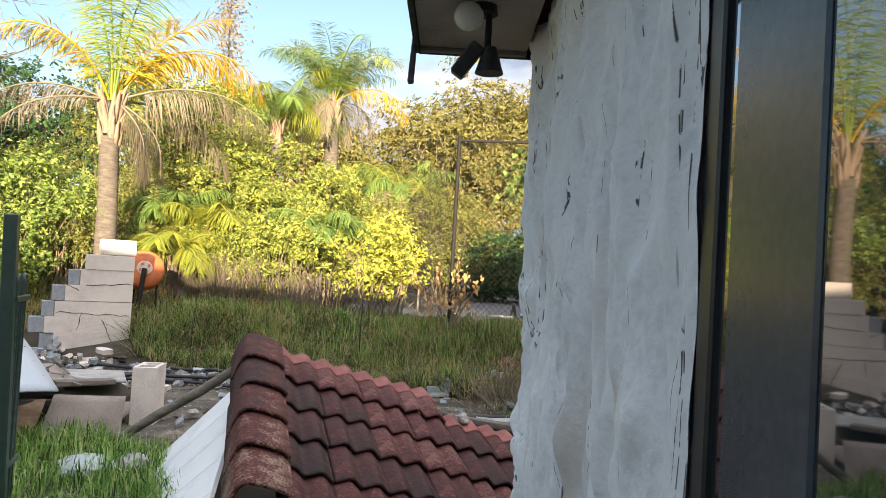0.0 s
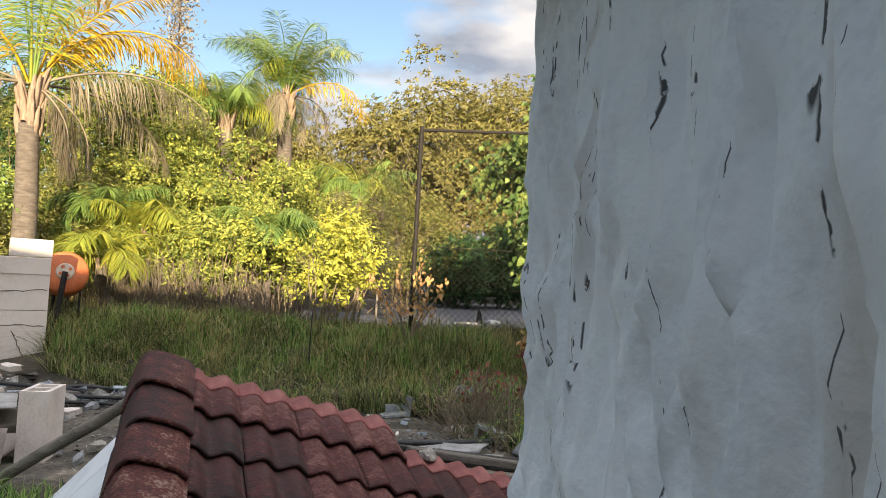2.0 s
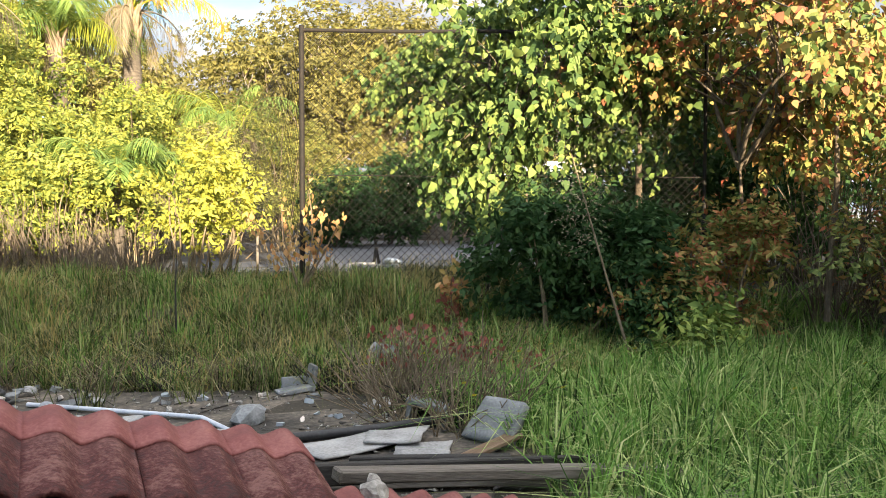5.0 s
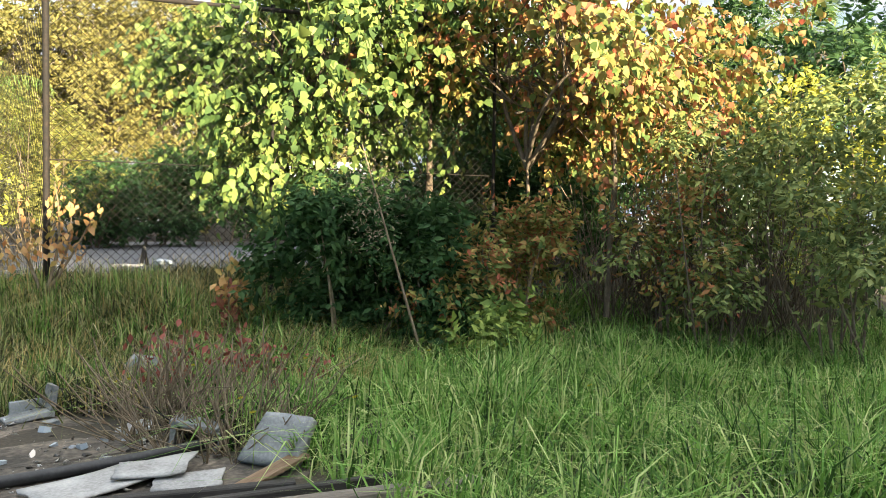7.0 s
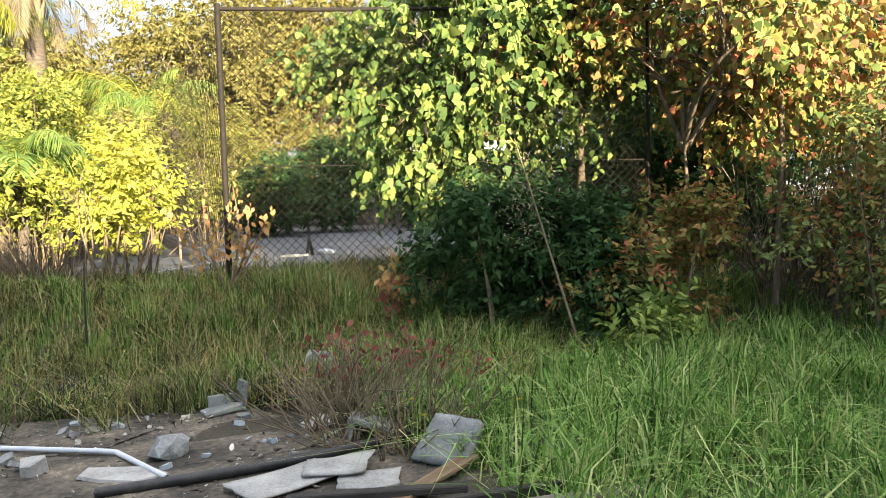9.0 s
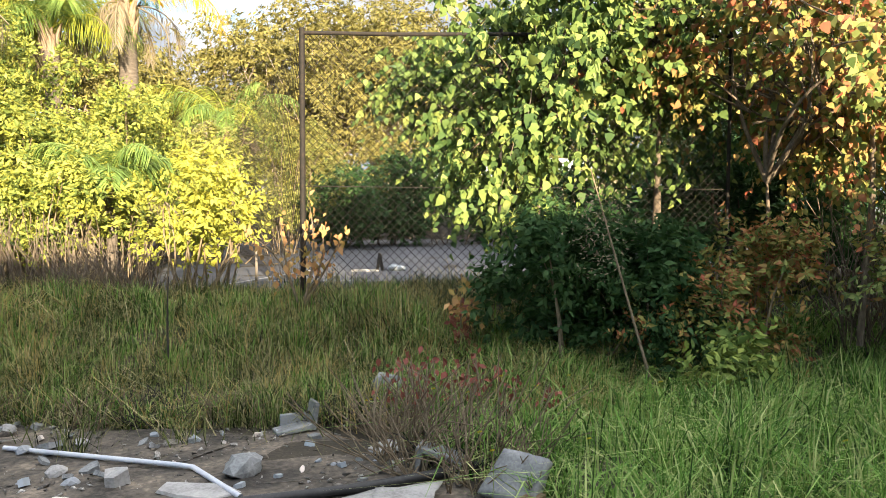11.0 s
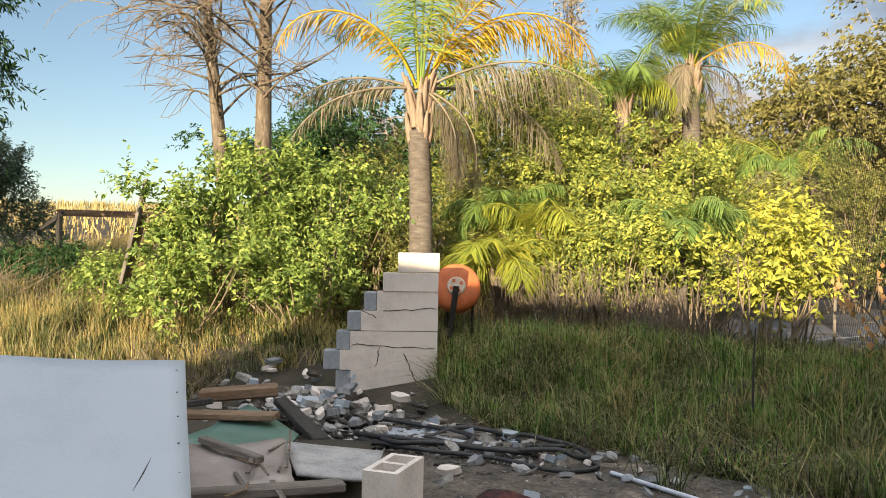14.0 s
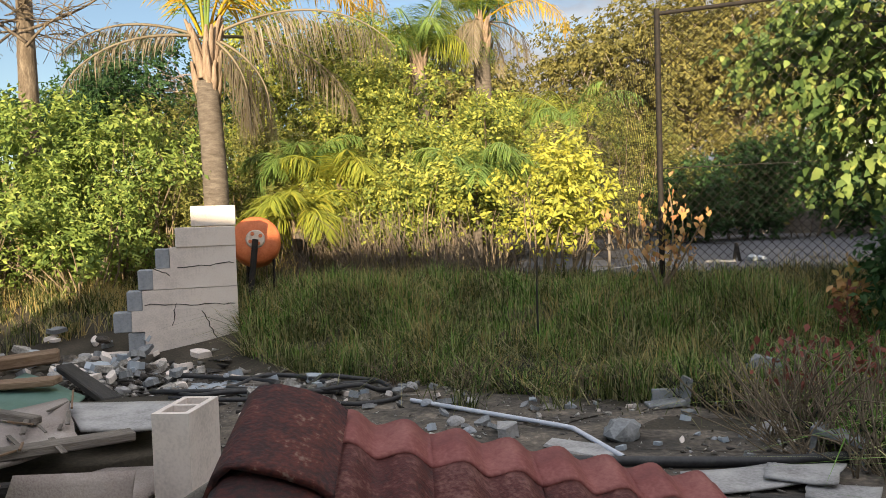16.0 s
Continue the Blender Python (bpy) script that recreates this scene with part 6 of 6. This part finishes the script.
def shard(sx_, sy_, sz_, seed):
    """A broken flat piece: an irregular outline with thickness."""
    rnd = random.Random(seed)
    n = rnd.randint(5, 8)
    bm = bmesh.new()
    ring = []
    for k in range(n):
        a = 6.283 * k / n + rnd.uniform(-0.3, 0.3)
        r = rnd.uniform(0.65, 1.0)
        ring.append((math.cos(a) * r * sx_ / 2, math.sin(a) * r * sy_ / 2))
    lo = [bm.verts.new((x, y, 0)) for x, y in ring]
    hi = [bm.verts.new((x * 0.94, y * 0.94, sz_ * rnd.uniform(0.8, 1.15))) for x, y in ring]
    bm.faces.new(hi)
    bm.faces.new(lo[::-1])
    for k in range(n):
        k2 = (k + 1) % n
        bm.faces.new((lo[k], lo[k2], hi[k2], hi[k]))
    return bm


def single(name, bm, material, label, category, m, group=""):
    ob = part(name, bm, material, None, m=m)
    return tagged(ob, label, category, group)


single("concrete_lump", rock(0.135, 6, 0.6), M["concrete"], "rounded grey concrete lump on the slab", "rubble", pose(-0.28, 7.62, 0.05, 0, 0, 20))
single("cement_fragment", shard(0.2, 0.16, 0.09, 3), M["fibro"], "pale broken cement chunk", "rubble", pose(-0.97, 7.55, 0.01, 5, -8, 30))
single("cement_fragment", shard(0.55, 0.28, 0.015, 5), M["fibro"], "thin grey cement sheet piece", "rubble", pose(-0.5, 7.33, 0.02, 2, 2, -20))
single("cement_fragment", shard(0.32, 0.22, 0.02, 6), M["fibro"], "thin grey cement sheet piece", "rubble", pose(0.62, 7.9, 0.02, 4, -3, 40))
plate("cement_sheet", [(0.0, 6.92, 0.05), (0.5, 7.08, 0.06), (0.62, 6.86, 0.05), (0.15, 6.66, 0.04)], 0.012, M["fibro"], "broken pale cement sheet lying on the slab", "sheet", sag=0.01, seed=21, rag=0.02)
plate("cement_sheet", [(0.45, 7.04, 0.075), (0.82, 7.06, 0.08), (0.72, 6.78, 0.07), (0.4, 6.84, 0.065)], 0.012, M["fibro"], "broken pale cement sheet lying on the slab", "sheet", sag=0.01, seed=22, rag=0.02)
plate("cement_sheet", [(0.6, 6.88, 0.05), (0.92, 6.82, 0.05), (0.85, 6.6, 0.04), (0.55, 6.68, 0.04)], 0.012, M["fibro"], "broken pale cement sheet lying on the slab", "sheet", sag=0.01, seed=23, rag=0.02)
plate("concrete_slab", [(1.02, 6.98, 0.02), (1.24, 6.72, 0.02), (1.38, 6.82, 0.24), (1.2, 7.04, 0.24)], 0.06, M["concrete"], "speckled grey concrete slab tipped on edge in grass", "slab", sag=0.01, seed=24, rag=0.015)
beam("burnt_board", (0.75, 6.42, 0.02), (1.3, 6.78, 0.08), 0.09, 0.025, M["timber_warm"], "orange-brown broken board in the grass", "timber", seed=61)
beam("plank", (-0.4, 6.45, 0.06), (0.75, 6.2, 0.05), 0.12, 0.035, M["timber"], "grey weathered plank lying before the slab", "timber", seed=62)
beam("plank", (0.1, 6.3, 0.04), (1.25, 6.1, 0.05), 0.1, 0.04, M["timber"], "grey weathered plank lying before the slab", "timber", seed=63)
beam("plank", (0.3, 6.62, 0.04), (1.15, 6.42, 0.06), 0.06, 0.04, M["charred"], "dark batten among cement sheets", "timber", seed=64)
bk = thing("broken_block", "hollow grey block tipped on its side", "block", at=(0.86, 7.42, 0.0), rz=-25)
part("web", slab(0.26, 0.16, 0.03, 0.004, 0.003, 1), M["concrete"], bk, m=pose(0.02, 0, 0.12, 0, 12, 0))
part("flange", slab(0.03, 0.16, 0.15, 0.004, 0.003, 2), M["concrete"], bk, m=pose(-0.11, 0, 0.0, 0, 12, 0))
part("flange", slab(0.03, 0.16, 0.1, 0.004, 0.003, 3), M["concrete"], bk, m=pose(0.14, 0, 0.0, 0, 12, 0))
bk = thing("broken_block", "broken hollow block lying open at the slab's edge", "block", at=(0.02, 8.42, 0.0), rz=15)
part("web", slab(0.26, 0.15, 0.03, 0.004, 0.004, 4), M["concrete"], bk, m=pose(0, 0, 0.02, 0, -6, 0))
part("flange", slab(0.035, 0.15, 0.2, 0.004, 0.004, 5), M["concrete"], bk, m=pose(0.13, 0, 0.02, 0, 8, 0))
part("flange", slab(0.19, 0.03, 0.09, 0.004, 0.004, 6), M["bluegrey"], bk, m=pose(0.02, 0.08, 0.03, 0, 0, 0))
single("upright_stone", shard(0.34, 0.08, 0.26, 9), M["concrete"], "grey concrete slab standing in long grass", "slab", pose(0.74, 8.88, 0.0, -12, 8, -12))
single("crumpled_bag", rock(0.2, 8, 0.35), M["white"], "crumpled white plastic in the grass", "bag", pose(-2.15, 4.75, 0.03, 0, 0, 15))
single("crumpled_bag", rock(0.11, 12, 0.5), M["fibro"], "pale crumpled scrap in the grass", "bag", pose(-1.95, 4.9, 0.04, 0, 0, 60))

# rubble at the foot of the block wall and chips on the slab
rr2 = random.Random(12)
stones = []
for k, mt in enumerate(("fibro", "concrete", "white", "bluegrey", "render_paint", "mortar", "dirt", "concrete")):
    me = bpy.data.meshes.new("rubble_piece")
    bm = shard(0.17 + 0.02 * k, 0.12, 0.05 + 0.012 * (k % 3), 40 + k) if k % 3 else rock(0.075, 40 + k, 0.7)
    bm.to_mesh(me)
    bm.free()
    me.materials.append(M[mt])
    stones.append(me)


def strew(n, cx, cy, sx_, sy_, smin, smax, seed, group, heap=0.0):
    rnd = random.Random(seed)
    for k in range(n):
        x, y = cx + rnd.gauss(0, 1) * sx_, cy + rnd.gauss(0, 1) * sy_
        s = rnd.uniform(smin, smax)
        ob = put("rubble_piece", stones[rnd.randrange(len(stones))], None, pose(x, y, float(gz(x, y)) + 0.01 + heap * rnd.random(), rnd.uniform(-25, 25), rnd.uniform(-25, 25), rnd.uniform(0, 360)) @ Matrix.Diagonal((s, s, s, 1)))
        tagged(ob, "broken piece of concrete and sheet rubble", "rubble", group)


strew(72, -4.7, 8.75, 0.45, 0.28, 0.3, 1.0, 1, "rubble by the block wall", 0.16)
strew(92, -3.3, 8.5, 0.6, 0.35, 0.25, 0.95, 2, "rubble by the block wall", 0.04)
strew(70, -5.35, 9.15, 0.5, 0.35, 0.4, 1.15, 9, "rubble by the block wall", 0.14)
strew(30, -2.0, 8.5, 0.5, 0.35, 0.25, 0.8, 3, "chips on the slab")
strew(26, -0.5, 8.35, 0.9, 0.18, 0.15, 0.55, 4, "chips on the slab")
strew(26, -0.6, 7.5, 0.8, 0.45, 0.12, 0.5, 5, "chips on the slab")
strew(20, -1.5, 7.3, 0.3, 0.4, 0.3, 0.9, 6, "chips on the slab", 0.03)
strew(12, 0.5, 7.6, 0.3, 0.2, 0.15, 0.4, 7, "chips on the slab")
strew(14, -2.1, 6.6, 0.35, 0.3, 0.3, 0.9, 8, "chips on the slab", 0.03)
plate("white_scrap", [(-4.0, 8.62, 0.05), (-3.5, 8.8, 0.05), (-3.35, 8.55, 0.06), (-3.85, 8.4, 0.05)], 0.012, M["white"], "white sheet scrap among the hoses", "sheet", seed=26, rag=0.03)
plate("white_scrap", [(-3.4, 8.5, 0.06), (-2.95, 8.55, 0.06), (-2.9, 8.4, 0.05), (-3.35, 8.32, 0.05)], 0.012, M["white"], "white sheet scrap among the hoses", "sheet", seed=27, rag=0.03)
for k in range(9):
    a = rr2.uniform(0, 180)
    x, y = -3.4 + rr2.gauss(0, 0.55), 8.7 + rr2.gauss(0, 0.25)
    d = Vector((math.cos(radians(a)), math.sin(radians(a)), 0)) * rr2.uniform(0.12, 0.3)
    beam("slat", Vector((x, y, 0.05)) - d, Vector((x, y, 0.07)) + d, 0.05, 0.025, M["timber"], "grey timber slat in the rubble", "timber", seed=70 + k)

# loose gravel on the slab
rq = np.random.default_rng(33)
NG = 7000
gp = np.column_stack([rq.uniform(-4.6, 1.2, NG), rq.uniform(5.9, 9.2, NG)])
gp = gp[inside(gp, BARE)]
keep_ = rq.random(len(gp)) < 0.35 + 0.65 * (np.sin(gp[:, 0] * 3.1) * np.cos(gp[:, 1] * 4.2) > 0.1)
gp = gp[keep_]
gs = (rq.random((len(gp), 1)) ** 3 * 0.018 + 0.004)
g0_ = np.column_stack([gp, gz(gp[:, 0], gp[:, 1]) + 0.012])
cor = rq.normal(size=(len(gp), 4, 3)) * gs[:, None, :]
cor[:, :, 2] = np.abs(cor[:, :, 2]) * 0.7
gv = (g0_[:, None, :] + cor).reshape(-1, 3)
gi = np.arange(len(gp))[:, None] * 4
gf = np.concatenate([gi + np.array([t_]) for t_ in ((0, 1, 2), (0, 2, 3), (0, 3, 1), (1, 3, 2))], 1).reshape(-1, 3)
gm = surf("gravel_mix", [(0.05, 0.045, 0.04), (0.16, 0.145, 0.13), (0.3, 0.28, 0.25), (0.5, 0.48, 0.45)], 0.9, 5, bump=0.1, island=0.5)
tagged(put("gravel", np_mesh("gravel", gv, gf, gm)), "scattered gravel and grit on the slab", "gravel", kind="stuff")

# fine broken rubble packed round the larger pieces
NR = 1500
hp2 = np.column_stack([rq.normal(size=NR) * 0.75 - 3.9, rq.normal(size=NR) * 0.3 + 8.62])
hp2 = hp2[inside(hp2, BARE)]
hs = (rq.random((len(hp2), 1)) ** 2 * 0.06 + 0.012)
h0 = np.column_stack([hp2, gz(hp2[:, 0], hp2[:, 1]) + 0.015 + rq.random(len(hp2)) * 0.06 * np.exp(-((hp2[:, 0] + 4.6) ** 2))])
cor = rq.normal(size=(len(hp2), 4, 3)) * hs[:, None, :]
cor[:, :, 2] *= 0.45
hv = (h0[:, None, :] + cor).reshape(-1, 3)
hi_ = np.arange(len(hp2))[:, None] * 4
hf = np.concatenate([hi_ + np.array([t_]) for t_ in ((0, 1, 2), (0, 2, 3), (0, 3, 1), (1, 3, 2))], 1).reshape(-1, 3)
tagged(put("fine_rubble", np_mesh("fine_rubble", hv, hf, gm)), "fine broken concrete and sheet rubble", "rubble", kind="stuff")

# gate remnant at the grass edge
gt = thing("metal_gate", "dark green steel gate post with loop-top bar", "gate", at=(-2.1, 3.66, 0))
part("post", slab(0.065, 0.065, 1.6, 0.006), M["greenpaint"], gt, m=pose(0, 0, 0, 0, -1.5, 17))
GX, GY = Vector((-0.31, 0.95, 0)), Vector((-0.055, 0.17, 0))
for k in range(2):
    o = GY - GX * 0.13 * k
    arch = [o - GX * 0.03 + Vector((0, 0, 0.1)), o - GX * 0.03 + Vector((0, 0, 1.25))] + [o + GX * 0.03 * -math.cos(math.pi * q / 6) + Vector((0, 0, 1.25 + 0.04 * math.sin(math.pi * q / 6))) for q in range(1, 6)] + [o + GX * 0.03 + Vector((0, 0, 1.25)), o + GX * 0.03 + Vector((0, 0, 0.1))]
    vs, fs = tube(arch, 0.011, 8)
    put("loop_bar", np_mesh("loop_bar", vs, fs, M["greenpaint"], True), gt)
    vs, fs = tube([o + Vector((0, 0, z_)) for z_ in (0.1, 1.19, 1.2, 1.205, 1.22, 1.225, 1.24, 1.262, 1.285)], [0.009, 0.009, 0.013, 0.008, 0.012, 0.008, 0.014, 0.012, 0.001], 8)
    put("spear_bar", np_mesh("spear_bar", vs, fs, M["greenpaint"], True), gt, None, "dark green bar with spear finial inside the loop")
beam("rail", (0.0, 0.0, 1.165), tuple(GY + GX * 0.085 + Vector((0, 0, 1.165))), 0.032, 0.032, M["greenpaint"], "", parent=gt)
beam("rail", (0.0, 0.0, 0.3), tuple(GY + GX * 0.085 + Vector((0, 0, 0.3))), 0.032, 0.032, M["greenpaint"], "", parent=gt)

# things beyond the fence
ct = thing("court_debris", "dark posts and white basin left on the court", "debris", at=(1.51, 15.51, 0.57))
part("post", slab(0.05, 0.05, 0.32, 0.006), M["charred"], ct, m=pose(-0.05, 0, 0, 0, 8, 0))
part("post", slab(0.05, 0.05, 0.3, 0.006), M["charred"], ct, m=pose(0.05, 0.05, 0, 0, -10, 0))
part("basin", rock(0.15, 4, 0.5), M["white"], ct, "white basin", m=pose(0.28, 0, 0.05))
part("scrap", shard(0.5, 0.12, 0.05, 4), M["fibro"], ct, m=pose(-0.25, -0.05, 0))
for k, (x, y) in enumerate(((-0.44, 13.59), (-1.73, 11.94), (-4.23, 11.98))):
    beam("stake", (x, y, 0.3), (x + 0.01, y, 1.15 if k == 0 else 0.9), 0.035, 0.035, M["timber"], "short grey timber stake", "stake", seed=80 + k)
sh_ = thing("shed", "low building with pale metal roof beyond the trees", "building", at=(7.3, 29.0, 0.6), rz=-12)
part("wall", slab(6.0, 4.0, 2.1, 0.0), M["timber"], sh_)
for sgn in (-1, 1):
    part("roof", slab(6.6, 2.35, 0.06, 0.01), M["whiteboards"], sh_, "pale corrugated roof slope", m=pose(0, 1.1 * sgn, 2.42, -22 * sgn, 0, 0))
part("window", slab(1.2, 0.05, 1.0, 0.01), M["frame"], sh_, m=pose(-1.2, -2.01, 0.8))
fl = surf("yellow_petal", [(0.6, 0.5, 0.02), (0.75, 0.6, 0.03), (0.8, 0.65, 0.05)], 0.6, 20, bump=0)
rf = random.Random(14)
fme = bpy.data.meshes.new("flower")
bm = bmesh.new()
for k in range(7):
    a = 6.283 * k / 7
    c = [bm.verts.new(v) for v in ((0, 0, 0), (0.012 * math.cos(a - 0.3), 0.012 * math.sin(a - 0.3), 0.004), (0.02 * math.cos(a), 0.02 * math.sin(a), 0.003), (0.012 * math.cos(a + 0.3), 0.012 * math.sin(a + 0.3), 0.004))]
    bm.faces.new(c)
bm.to_mesh(fme)
bm.free()
fme.materials.append(fl)
for k in range(16):
    x, y = (rf.uniform(0.6, 4.5), rf.uniform(6.2, 9.2)) if k > 2 else (0.55 + 0.04 * k, 8.45 + 0.03 * k)
    b_ = thing("dandelion", "small yellow dandelion in the grass", "flower", "dandelions", (x, y, float(gz(x, y))))
    put("flower", fme, b_, pose(0, 0, 0.3 if k > 2 else 0.2, -40, 0, 0))
    vs, fs = tube([(0, 0, 0), (0.01, 0, 0.15), (0, 0, 0.3 if k > 2 else 0.2)], 0.002, 4)
    put("stem", np_mesh("stem", vs, fs, M["leaf_green"], True), b_)
